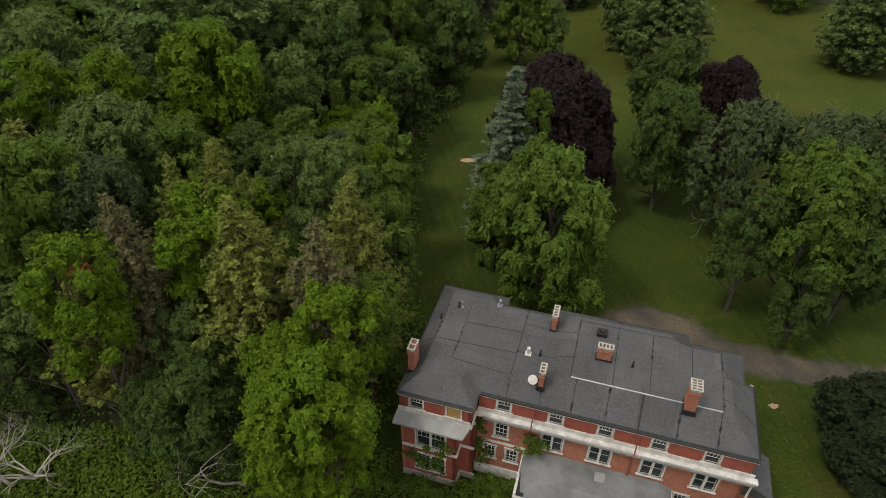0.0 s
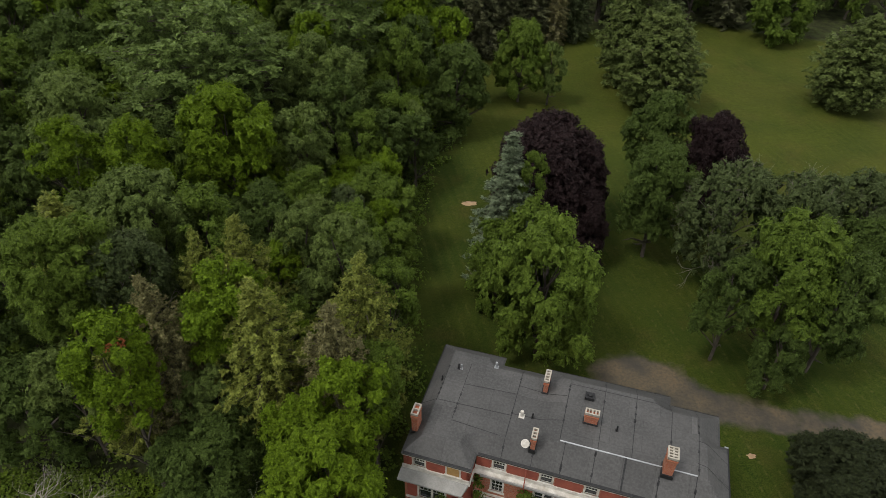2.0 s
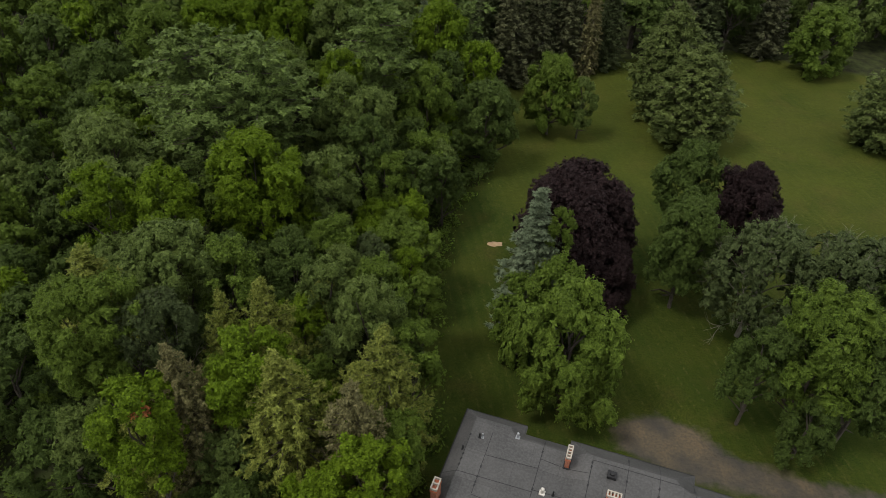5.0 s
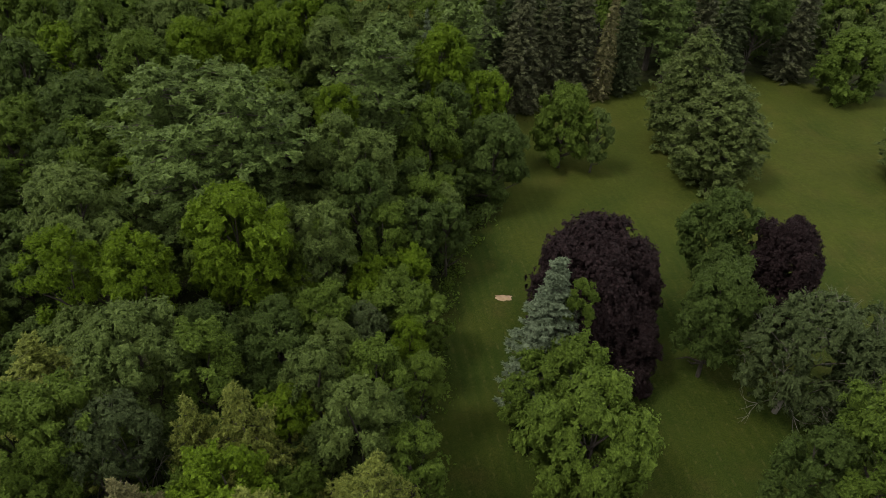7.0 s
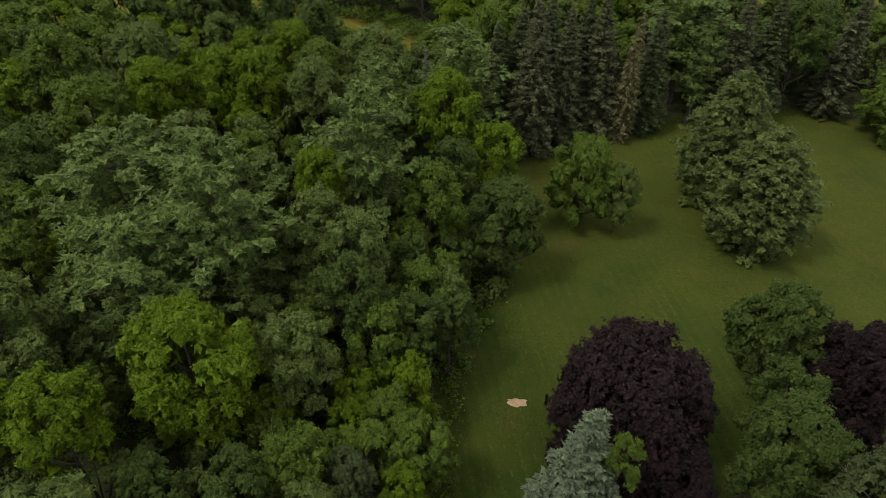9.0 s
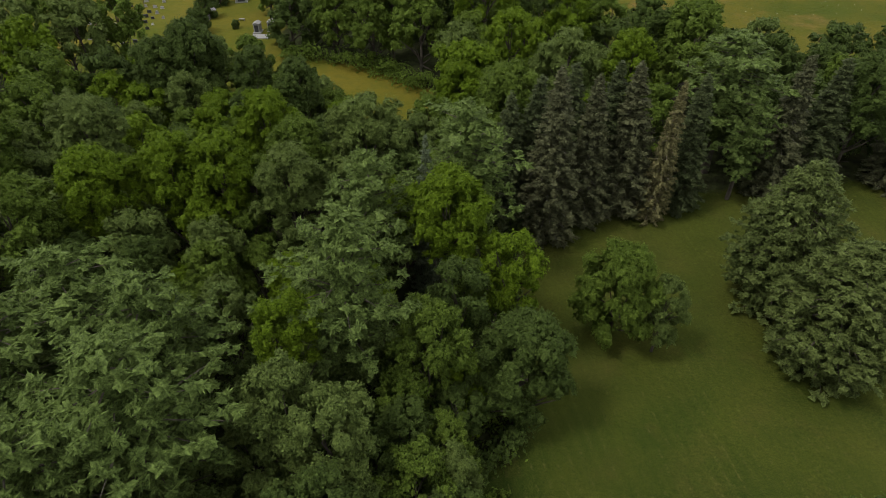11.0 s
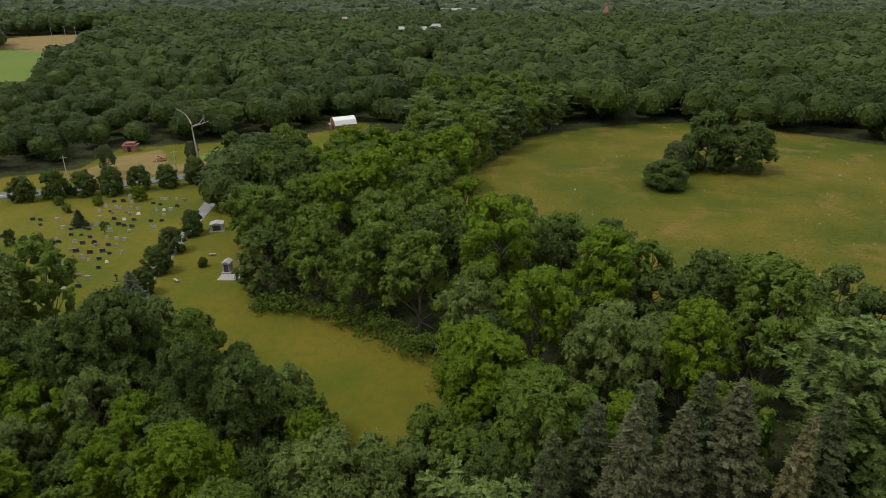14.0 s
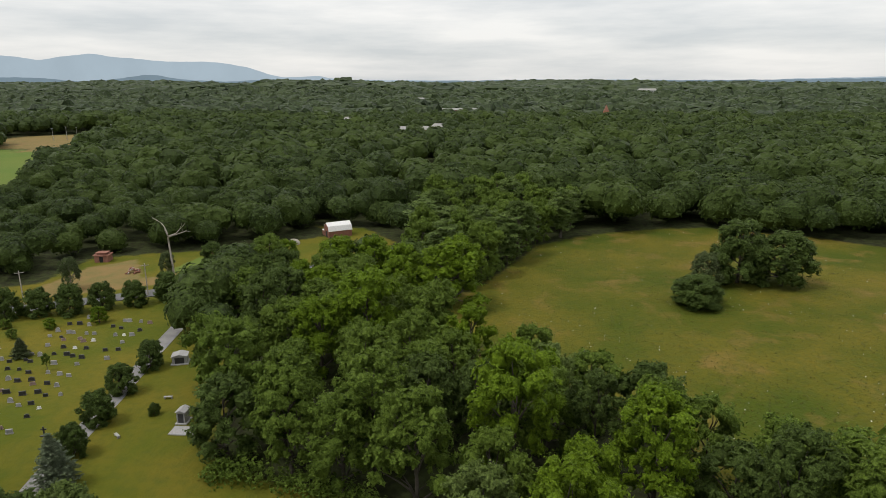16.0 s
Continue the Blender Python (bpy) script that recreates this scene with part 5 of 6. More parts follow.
def far_crown(seed, tufts, size, points):
    """A distant crown, one radius wide: a lumpy dome of leaf masses with ragged tufts on it."""
    rng = np.random.default_rng(seed)
    k = 16
    lobe = unit(np.stack([np.cos(np.arange(k) * 2.4), np.sin(np.arange(k) * 2.4), np.linspace(-0.35, 1.0, k)], -1) + rng.normal(0, 0.12, (k, 3)))

    def swell(d):
        near = (d @ lobe.T).max(1)
        return 0.70 + 0.34 * np.clip((near - 0.72) / 0.28, 0, 1) ** 0.7

    lift = np.array([1, 1, 1.02])
    core = ICO2_V * (0.94 * swell(ICO2_V) * rng.uniform(0.92, 1.06, len(ICO2_V)))[:, None] * lift + np.array([0, 0, 1.0])
    keep = ICO2_V[ICO2_F][:, :, 2].mean(1) > -0.55
    d = unit(rng.normal(0, 1, (tufts, 3)) + np.array([0, 0, 0.45]))
    pos = d * (swell(d) * rng.uniform(0.93, 1.04, tufts))[:, None] * lift + np.array([0, 0, 1.0])
    V, T = leaf_caps(rng, pos, unit(d * 0.9 + rng.normal(0, 0.22, (tufts, 3)) + np.array([0, 0, 0.35])), size * rng.uniform(0.6, 1.35, tufts), points)
    return np.concatenate([V, core]), np.zeros((0, 4), int), np.concatenate([T, ICO2_F[keep] + len(V)])


def far_woods(name, y0, y1, spacing, rmin, rmax, hmin, hmax, templates, seed, leaves="far"):
    rng = np.random.default_rng(seed)
    X, Y = [], []
    for y in np.arange(y0, y1, spacing):
        row = np.arange(-0.86 * y - 60, 0.86 * y + 60, spacing)
        X.append(row)
        Y.append(np.full(len(row), y))
    X, Y = np.concatenate(X), np.concatenate(Y)
    X, Y = X + rng.uniform(-0.48, 0.48, len(X)) * spacing, Y + rng.uniform(-0.48, 0.48, len(X)) * spacing
    free = np.ones(len(X), bool)
    for p in (FIELD, YARD, MOWN, CROP, OLDCEM, LOT):
        free &= border(p, X, Y) < -2.5
    free &= ~((np.abs(border(ROAD + [(300, 500), (-330, 500)], X, Y)) < 8) & (X < 0) & (Y < 425))
    for a, b, r in CLEAR:
        free &= (X - a) ** 2 + (Y - b) ** 2 > (0.8 * r + 3.5) ** 2
    X, Y = X[free], Y[free]
    G = ground_z(X, Y)
    V, Q, T, tone, off = [], [], [], [], 0
    for px, py, g in zip(X, Y, G):
        R, H = rng.uniform(rmin, rmax), rng.uniform(hmin, hmax) * (1.2 if rng.random() < 0.12 else 1.0)
        if px < -120 and py < 425:
            R *= 0.74
        if leaves != "hill":
            H = 2.0 * R + rng.uniform(-1.0, 4.5)
        tv, tq, tt = templates[rng.integers(len(templates))]
        a = rng.uniform(0, 6.28)
        c, s = math.cos(a) * R, math.sin(a) * R
        V.append(np.stack([tv[:, 0] * c - tv[:, 1] * s + px, tv[:, 0] * s + tv[:, 1] * c + py, g - 0.3 + (tv[:, 2] * H if leaves == "hill" else H - 2.0 * R + tv[:, 2] * R)], -1))
        Q.append(tq + off)
        T.append(tt + off)
        tone.append(np.full(len(tv), rng.normal(0.42 + 0.18 * math.sin(px * 0.031 + 2.0 * math.sin(py * 0.017)), 0.26), np.float32))
        off += len(tv)
    ob = link(name, raw_mesh(name, np.concatenate(V), np.concatenate(Q), np.concatenate(T)), M[leaves])
    ob.data.attributes.new("tone", "FLOAT", "POINT").data.foreach_set("value", np.clip(np.concatenate(tone), 0, 1))
    tagged(ob, "dense green broadleaf woods spreading to the hills", "woods", kind="stuff")


CLEAR = [p for p in PLANTED if p[1] > 200] + [(-64, 355, 18), (-56, 334, 13), (-132, 318, 6)]
far_woods("near_far_woods", 228, 440, 9.6, 4.6, 8.2, 14, 21, [far_crown(i, 170, 0.115, 6) for i in range(6)], 1)
CLEAR = [(-145, 796, 16), (-62, 696, 26), (-45, 990, 22), (129, 862, 10)]
far_woods("distant_woods", 440, 900, 12.0, 5.2, 9.6, 13, 20, [far_crown(i + 10, 60, 0.16, 5) for i in range(6)], 2)
far_woods("hill_woods", 900, 2100, 21.0, 9.5, 15.0, 13, 22, [far_lump(i) for i in range(5)], 3, "hill")
far_woods("horizon_woods", 2100, 4900, 56.0, 28.0, 46.0, 16, 30, [far_lump(i + 7) for i in range(5)], 4, "hill")

# ---- hills on the horizon, a glowing backdrop with haze in its colour ----
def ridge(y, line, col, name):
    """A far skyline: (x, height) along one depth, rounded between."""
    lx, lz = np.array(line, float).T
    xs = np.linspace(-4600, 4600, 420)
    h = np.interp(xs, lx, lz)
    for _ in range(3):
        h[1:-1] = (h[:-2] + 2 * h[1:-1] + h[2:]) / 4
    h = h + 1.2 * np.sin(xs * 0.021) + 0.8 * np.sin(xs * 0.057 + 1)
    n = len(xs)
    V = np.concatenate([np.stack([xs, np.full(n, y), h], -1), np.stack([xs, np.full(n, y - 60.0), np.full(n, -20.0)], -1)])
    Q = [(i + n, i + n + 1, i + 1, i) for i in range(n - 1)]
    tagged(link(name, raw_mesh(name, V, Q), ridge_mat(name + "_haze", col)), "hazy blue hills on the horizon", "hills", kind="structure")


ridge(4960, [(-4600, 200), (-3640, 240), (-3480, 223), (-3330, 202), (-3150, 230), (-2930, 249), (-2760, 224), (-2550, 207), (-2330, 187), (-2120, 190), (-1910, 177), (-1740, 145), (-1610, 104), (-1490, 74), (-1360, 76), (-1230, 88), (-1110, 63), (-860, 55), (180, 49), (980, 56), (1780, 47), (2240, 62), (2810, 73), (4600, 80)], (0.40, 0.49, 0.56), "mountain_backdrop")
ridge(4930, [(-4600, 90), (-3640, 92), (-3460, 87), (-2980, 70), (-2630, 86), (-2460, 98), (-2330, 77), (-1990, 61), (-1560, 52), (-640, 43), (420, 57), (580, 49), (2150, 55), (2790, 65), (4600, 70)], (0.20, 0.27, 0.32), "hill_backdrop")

# ---- bare trees and dead limbs ----
def bare_tree(x, y, z, length, r, depth, seed, label, lean=(0, 0, 1), spread=0.7, droop=0.0, limbs=0, wobble=0.16):
    rng = np.random.default_rng(seed)
    segs = []
    fork(rng, np.array([0, 0, -0.3]), unit(np.array(lean, float)), length, r, 0 if limbs else depth, segs, spread, droop, wobble)
    crotch = segs[-1][1]
    for k in range(limbs):
        a = k * 2.4 + rng.normal(0, 0.3)
        fork(rng, crotch + np.array([0, 0, rng.uniform(-0.5, 0.3)]) * length * 0.25, unit(np.array([math.cos(a), math.sin(a), rng.uniform(0.3, 1.2)])), min(length * 0.75, 4.0), r * 0.5, depth, segs, spread, droop)
    ob = new("dead_tree")
    ob.matrix_world = pose(x, y, z)
    tagged(ob, label, "tree")
    link("branchwork", limb_mesh("branchwork", segs, 5), M["grey_bark"], ob)
    return ob


bare_tree(-32.8, 31.2, gz(-32.8, 31.2), 2.9, 0.22, 4, 3, "leafless dead tree with pale tangled branches", lean=(-0.45, -0.1, 1), spread=0.55, limbs=9)
bare_tree(-36.2, 30.2, gz(-36.2, 30.2), 2.7, 0.2, 4, 5, "leafless dead tree with pale tangled branches", lean=(-0.3, 0.1, 1), spread=0.55, limbs=8)
bare_tree(-16.0, 30.0, gz(-16, 30), 5.5, 0.18, 4, 8, "leafless grey tree at the wood's edge", spread=0.6)
bare_tree(-100.4, 300.2, gz(-100.4, 300.2), 14.0, 0.42, 1, 14, "tall pale dead snag beside the road", spread=0.45, limbs=4, wobble=0.02)
bare_tree(-12.6, 65.2, gz(-12.6, 65.2), 6.0, 0.2, 4, 19, "drooping half-dead tree with grey twigs", spread=0.8, droop=0.08)


# ---- shrubs, creeper and undergrowth ----
def leaf_heap(name, pts, radii, per, size, material, label, category, kind="", parent=None, flat=None):
    """Low foliage: balls of leaf sprays at pts."""
    rng = np.random.default_rng(len(pts) * 7 + per)
    pts, radii = np.array(pts, float), np.array(radii, float)
    i = np.repeat(np.arange(len(pts)), per)
    e = unit(rng.normal(0, 1, (len(i), 3)) + np.array([0, 0, 0.6]))
    pos = pts[i] + e * (radii[i] * rng.uniform(0.55, 1.05, len(i)))[:, None] * (np.array([1, 1, 0.8]) if flat is None else np.array(flat))
    n = unit(e * 0.6 + np.array([0, 0, 0.5]) + rng.normal(0, 0.4, (len(i), 3)))
    ln = size * rng.uniform(0.7, 1.4, len(i))
    V = leaf_quads(pos, n, rng.normal(0, 1, (len(i), 3)), ln, ln * 0.65)
    ob = link(name, raw_mesh(name, V, np.arange(len(V)).reshape(-1, 4)), material, parent)
    if parent is None:
        tagged(ob, label, category, kind=kind)
    return ob


ug = np.random.default_rng(5)
pts, rad = [], []
for _ in range(4200):
    x, y = ug.uniform(-52, -4.5), ug.uniform(14, 36)
    if y > 33 and x > -14:
        continue
    pts.append((x, y, gz(x, y) + 0.15))
    rad.append(ug.uniform(0.5, 1.15))
leaf_heap("undergrowth", pts, rad, 22, 0.34, M["shrub"], "tangled bright green brambles and weeds", "undergrowth", "stuff")
pts, rad = [], []
for _ in range(1300):
    x, y = ug.uniform(-60, 2), ug.uniform(36, 120)
    if border(LAWN, x, y) > 0.5:
        continue
    pts.append((x, y, gz(x, y) + 0.5))
    rad.append(ug.uniform(0.8, 1.9))
leaf_heap("understorey", pts, rad, 34, 0.42, M["oak"], "low bushes under the wood", "bushes", "stuff")


def edge_bushes(name, poly, x0, x1, y0, y1, tries, deep, rmin, rmax, material, label):
    """Low growth that closes the foot of a wood along open ground."""
    X, Y = ug.uniform(x0, x1, tries), ug.uniform(y0, y1, tries)
    d = border(poly, X, Y)
    ok = (d < -2.5) & (d > -deep)
    c = np.stack([X[ok], Y[ok], ground_z(X[ok], Y[ok]) + ug.uniform(0.4, 2.6, int(ok.sum()))], -1)
    leaf_heap(name, c, ug.uniform(rmin, rmax, len(c)), 46, 0.55, material, label, "bushes", "stuff")


edge_bushes("edge_bushes", MOWN, -50, 2, 160, 262, 3200, 7.0, 1.3, 2.4, M["oak"], "leafy saplings closing the wood's edge")
edge_bushes("edge_bushes", FIELD, -34, 60, 200, 345, 3600, 6.0, 1.3, 2.4, M["oak"], "leafy saplings along the meadow edge")
edge_bushes("edge_bushes", LAWN, -10, 8, 55, 150, 1600, 4.0, 1.0, 1.9, M["dark"], "low leafy growth along the lawn")


def to_world(u, v, z):
    return house.matrix_world @ Vector((u, v, z))


def shrub(u, v, r, mat, label, seed):
    rng = np.random.default_rng(seed)
    p = to_world(u, v, 0)
    c = [(p.x + rng.normal(0, r * 0.4), p.y + rng.normal(0, r * 0.4), p.z + rng.uniform(0.2, 0.9) * r) for _ in range(9)]
    leaf_heap("shrub", c, [r * rng.uniform(0.4, 0.65) for _ in c], 75, 0.24, mat, label, "shrub")


for k, (u, v, r) in enumerate(((-5.2, -3.4, 1.2), (-3.6, -3.5, 1.3), (-2.2, -3.6, 1.1), (-0.2, -2.3, 1.3), (0.9, -1.3, 1.1), (2.4, -1.3, 1.2), (3.4, -1.0, 0.9), (1.6, -3.4, 1.4), (-1.0, -4.8, 1.5), (3.0, -3.2, 1.2), (-4.6, -5.2, 1.4))):
    shrub(u, v, r, M["shrub"] if k % 2 else M["oak"], "overgrown green shrub against the house wall", k)


def creeper(cells, thick, label, seed):
    """Ivy that clings to the wall round the given places (u, v, z, radius)."""
    rng = np.random.default_rng(seed)
    c, r = [], []
    for u, v, z, rr in cells:
        for _ in range(int(10 * rr * rr) + 5):
            c.append(tuple(to_world(u + rng.normal(0, rr * 0.45), v - abs(rng.normal(0, thick)), z + rng.normal(0, rr * 0.5))))
            r.append(rng.uniform(0.22, 0.42))
    leaf_heap("creeper", c, r, 16, 0.20, M["oak"], label, "creeper")


creeper([(-4.9, -1.85, 3.2, 1.0), (-3.8, -1.85, 2.6, 1.2), (-2.6, -1.85, 3.2, 1.0), (-2.0, -1.85, 5.6, 0.8), (-2.2, -1.85, 4.6, 0.6), (-3.6, -1.85, 4.6, 0.4)], 0.15, "green creeper climbing the red brick bay", 1)
creeper([(0.35, 0.1, 6.2, 0.55), (0.3, 0.1, 5.0, 0.6), (0.5, 0.1, 3.8, 0.7), (0.8, 0.1, 2.6, 0.9), (0.4, 0.1, 7.4, 0.4)], 0.12, "green creeper climbing in the wall's corner", 2)
creeper([(4.5, 0.05, 5.6, 0.8), (4.9, 0.05, 6.4, 0.8), (4.6, 0.05, 7.1, 0.5), (5.3, 0.05, 5.9, 0.6)], 0.25, "dense green creeper over the downpipe", 3)
rust_pts = [(-25.7 + 0.5 * math.cos(k), 34.6 + 0.5 * math.sin(2.1 * k), 18.6 + 0.28 * k) for k in range(7)]
leaf_heap("withered_bough", rust_pts, [0.45] * 7, 26, 0.28, M["rust"], "withered orange-brown maple bough", "bough", "stuff")

# ---- bare patch, stones and hatch on the lawn ----
def patch(name, x, y, rx, ry, material, label, category, seed):
    rng = np.random.default_rng(seed)
    n = 20
    a = np.arange(n) * 2 * math.pi / n
    k = rng.uniform(0.65, 1.1, n)
    ring = np.stack([x + rx * k * np.cos(a), y + ry * k * np.sin(a)], -1)
    V = [(x, y, gz(x, y) + 0.10)] + [(px, py, gz(px, py) + 0.02) for px, py in ring] + [(px, py, gz(px, py) - 0.1) for px, py in ring]
    T = [(0, 1 + i, 1 + (i + 1) % n) for i in range(n)]
    Q = [(1 + i, 1 + n + i, 1 + n + (i + 1) % n, 1 + (i + 1) % n) for i in range(n)]
    tagged(link(name, raw_mesh(name, V, Q, T), material), label, category)


patch("earth_patch", 4.2, 84.0, 1.5, 0.7, M["sand"], "scraped patch of bare tan earth on lawn", "earth", 3)
patch("earth_patch", 32.0, 38.6, 0.5, 0.35, M["sand"], "small bare earth spot on lawn", "earth", 5)

# ---- burial ground ----
def stone_bm(w, h, t, style):
    bm = bmesh.new()
    add_box(bm, -w / 2 - 0.1, w / 2 + 0.1, -t / 2 - 0.08, t / 2 + 0.08, -0.15, 0.16)
    if style == "slab":
        add_box(bm, -w / 2, w / 2, -t / 2, t / 2, 0.16, h, bevel=0.03)
    elif style == "round":
        vs = [(-w / 2, 0.16), (w / 2, 0.16), (w / 2, h * 0.75), (w * 0.3, h * 0.95), (0, h), (-w * 0.3, h * 0.95), (-w / 2, h * 0.75)]
        f = bm.faces.new([bm.verts.new((x, -t / 2, z)) for x, z in vs])
        ex = bmesh.ops.extrude_face_region(bm, geom=[f])
        bmesh.ops.translate(bm, verts=[v for v in ex["geom"] if isinstance(v, bmesh.types.BMVert)], vec=(0, t, 0))
        bmesh.ops.recalc_face_normals(bm, faces=bm.faces[:])
    else:
        add_box(bm, -0.1, 0.1, -0.1, 0.1, 0.16, h * 1.5)
        add_box(bm, -w * 0.4, w * 0.4, -0.09, 0.09, h * 1.0, h * 1.0 + 0.2)
    me = bpy.data.meshes.new("gravestone")
    bm.to_mesh(me)
    bm.free()
    return me


stone_kinds = [(stone_bm(1.25, 1.0, 0.3, "slab"), "granite_grey", "grey granite gravestone on a low plinth"), (stone_bm(1.3, 0.95, 0.32, "slab"), "granite_dark", "polished dark granite gravestone in cut grass"),
               (stone_bm(1.0, 1.1, 0.28, "round"), "granite_grey", "round-topped grey gravestone in cut grass"), (stone_bm(1.1, 0.9, 0.3, "round"), "granite_dark", "round-topped dark gravestone in cut grass"),
               (stone_bm(1.2, 0.85, 0.3, "slab"), "granite_red", "rose granite gravestone in cut grass"), (stone_bm(0.9, 0.8, 0.25, "round"), "marble", "weathered white marble gravestone")]
grave_rng = random.Random(12)
spots = []
for row in range(14):
    for col in range(21):
        x = -89.0 - col * 2.5 + grave_rng.uniform(-0.7, 0.7) - row * 0.15
        y = 211 + row * 4.3 + col * 0.35 + grave_rng.uniform(-0.8, 0.8)
        dens = 0.82 if col < 9 else 0.5
        if y > 250:
            dens = 0.75 if -112 < x < -88 else 0.0
        if row in (3, 6) and col > 8:
            dens *= 0.3
        if grave_rng.random() < dens and border(MOWN, x, y) > 4:
            spots.append((x, y))
for x, y in spots:
    me, mt, label = stone_kinds[grave_rng.choices(range(6), (5, 5, 3, 3, 2, 1))[0]]
    g = link("gravestone", me, M[mt])
    s = grave_rng.uniform(0.68, 1.0)
    g.matrix_world = pose(x, y, gz(x, y), grave_rng.uniform(-2, 2), 0, grave_rng.uniform(-8, 8) + 12) @ Matrix.Diagonal((s, s, s, 1))
    tagged(g, label, "gravestone", "gravestones in the grass")
cross = link("grave_cross", stone_bm(1.2, 1.2, 0.3, "cross"), M["granite_dark"])
cross.matrix_world = pose(-82.6, 214.5, gz(-82.6, 214.5), 0, 0, 10)
tagged(cross, "dark stone grave cross in grass", "gravestone")


def tomb(x, y, w, d, h, rot, label):
    ob = new("mausoleum")
    ob.matrix_world = pose(x, y, gz(x, y), 0, 0, rot)
    tagged(ob, label, "tomb")
    part("base", box_bm(-w / 2 - 0.3, w / 2 + 0.3, -d / 2 - 0.3, d / 2 + 0.3, -0.2, 0.25, bevel=0.03), M["granite_grey"], ob)
    part("wall", box_bm(-w / 2, w / 2, -d / 2, d / 2, 0.25, h - 0.3), M["granite_grey"], ob)
    part("door", box_bm(-w * 0.32, w * 0.32, -d / 2 - 0.04, -d / 2, 0.3, h - 0.6), M["granite_dark"], ob, "dark bronze door")
    bm = bmesh.new()
    vs = [bm.verts.new(c) for c in ((-w / 2 - 0.2, -d / 2 - 0.2, h - 0.3), (w / 2 + 0.2, -d / 2 - 0.2, h - 0.3), (w / 2 + 0.2, d / 2 + 0.2, h - 0.3), (-w / 2 - 0.2, d / 2 + 0.2, h - 0.3), (0, -d / 2 - 0.2, h + 0.15), (0, d / 2 + 0.2, h + 0.15))]
    for f in ((0, 1, 4), (2, 3, 5), (1, 2, 5, 4), (3, 0, 4, 5), (3, 2, 1, 0)):
        bm.faces.new([vs[i] for i in f])
    part("roof", bm, M["granite_grey"], ob)


tomb(-60.8, 220.5, 1.5, 2.0, 2.6, 0, "small grey stone tomb with a dark door")
tomb(-57.6, 222.0, 1.5, 2.0, 2.6, 0, "small grey stone tomb with a dark door")
tomb(-72.5, 244.5, 3.0, 2.4, 2.2, 15, "low grey stone tomb beside the lane")
slab = link("stone_terrace", bpy.data.meshes.new("stone_terrace"), None)
bm = box_bm(-61.6, -57.0, 216.0, 218.8, gz(-58.5, 216) - 0.3, gz(-58.5, 216) + 0.22, bevel=0.04)
bm.to_mesh(slab.data)
bm.free()
slab.data.materials.append(M["granite_grey"])
tagged(slab, "pale paved terrace before the tombs", "terrace")
for x, y, r in ((-67.5, 228.5, 10), (-70.0, 215.0, -40)):
    b = new("stone_bench")
    b.matrix_world = pose(x, y, gz(x, y), 0, 0, r)
    tagged(b, "low grey stone bench in cut grass", "bench")
    part("seat", box_bm(-0.8, 0.8, -0.25, 0.25, 0.38, 0.5, bevel=0.02), M["granite_grey"], b)
    for s in (-0.6, 0.6):
        part("leg", box_bm(s - 0.1, s + 0.1, -0.2, 0.2, -0.1, 0.38), M["granite_grey"], b)

ROWS_OF = "clipped trees along the road"
for x, y in ((-137, 264.5), (-129.5, 268), (-122.5, 271), (-115.5, 273.2), (-108.5, 276.2), (-101.5, 280), (-94.5, 284.5), (-88.5, 289.5), (-80, 296)):
    tree("clipped", x, y, gz(x, y) + grave_rng.uniform(7.4, 8.6), grave_rng.uniform(3.4, 4.0), group=ROWS_OF)
for kind, x, y, h, R in (("clipped", -77.5, 241.5, 6.6, 3.0), ("clipped", -77.8, 230.5, 6.4, 3.1), ("clipped", -75.5, 219, 6.6, 3.0), ("clipped", -74.2, 209.5, 6.0, 2.4), ("blue", -71.5, 201.5, 9.5, 3.0), ("clipped", -67.2, 222.6, 2.4, 1.1), ("spruce", -109.5, 246, 4.6, 2.0),
                         ("maple", -104, 267, 4.6, 2.2), ("shrubby", -114, 262.5, 2.8, 1.7), ("oak", -99, 239.5, 4.0, 0.9), ("clipped", -90, 305.5, 11.5, 4.0), ("clipped", -78, 309.8, 10.0, 3.6), ("maple", -70, 314, 10.5, 4.6), ("thin", -126.5, 291, 10.0, 3.2), ("clipped", -82.5, 283.5, 6.6, 3.2), ("clipped", -84.5, 276, 6.0, 2.6), ("thin", -102.6, 300.8, 9.0, 2.6), ("oak", -119, 256, 2.6, 1.5), ("oak", -125, 262, 2.6, 1.4), ("dark", -118.5, 232.5, 4.2, 1.6), ("dark", -113, 230, 3.6, 1.5)):
    tree("maple" if kind == "shrubby" else kind, x, y, gz(x, y) + h, R, lite=True)

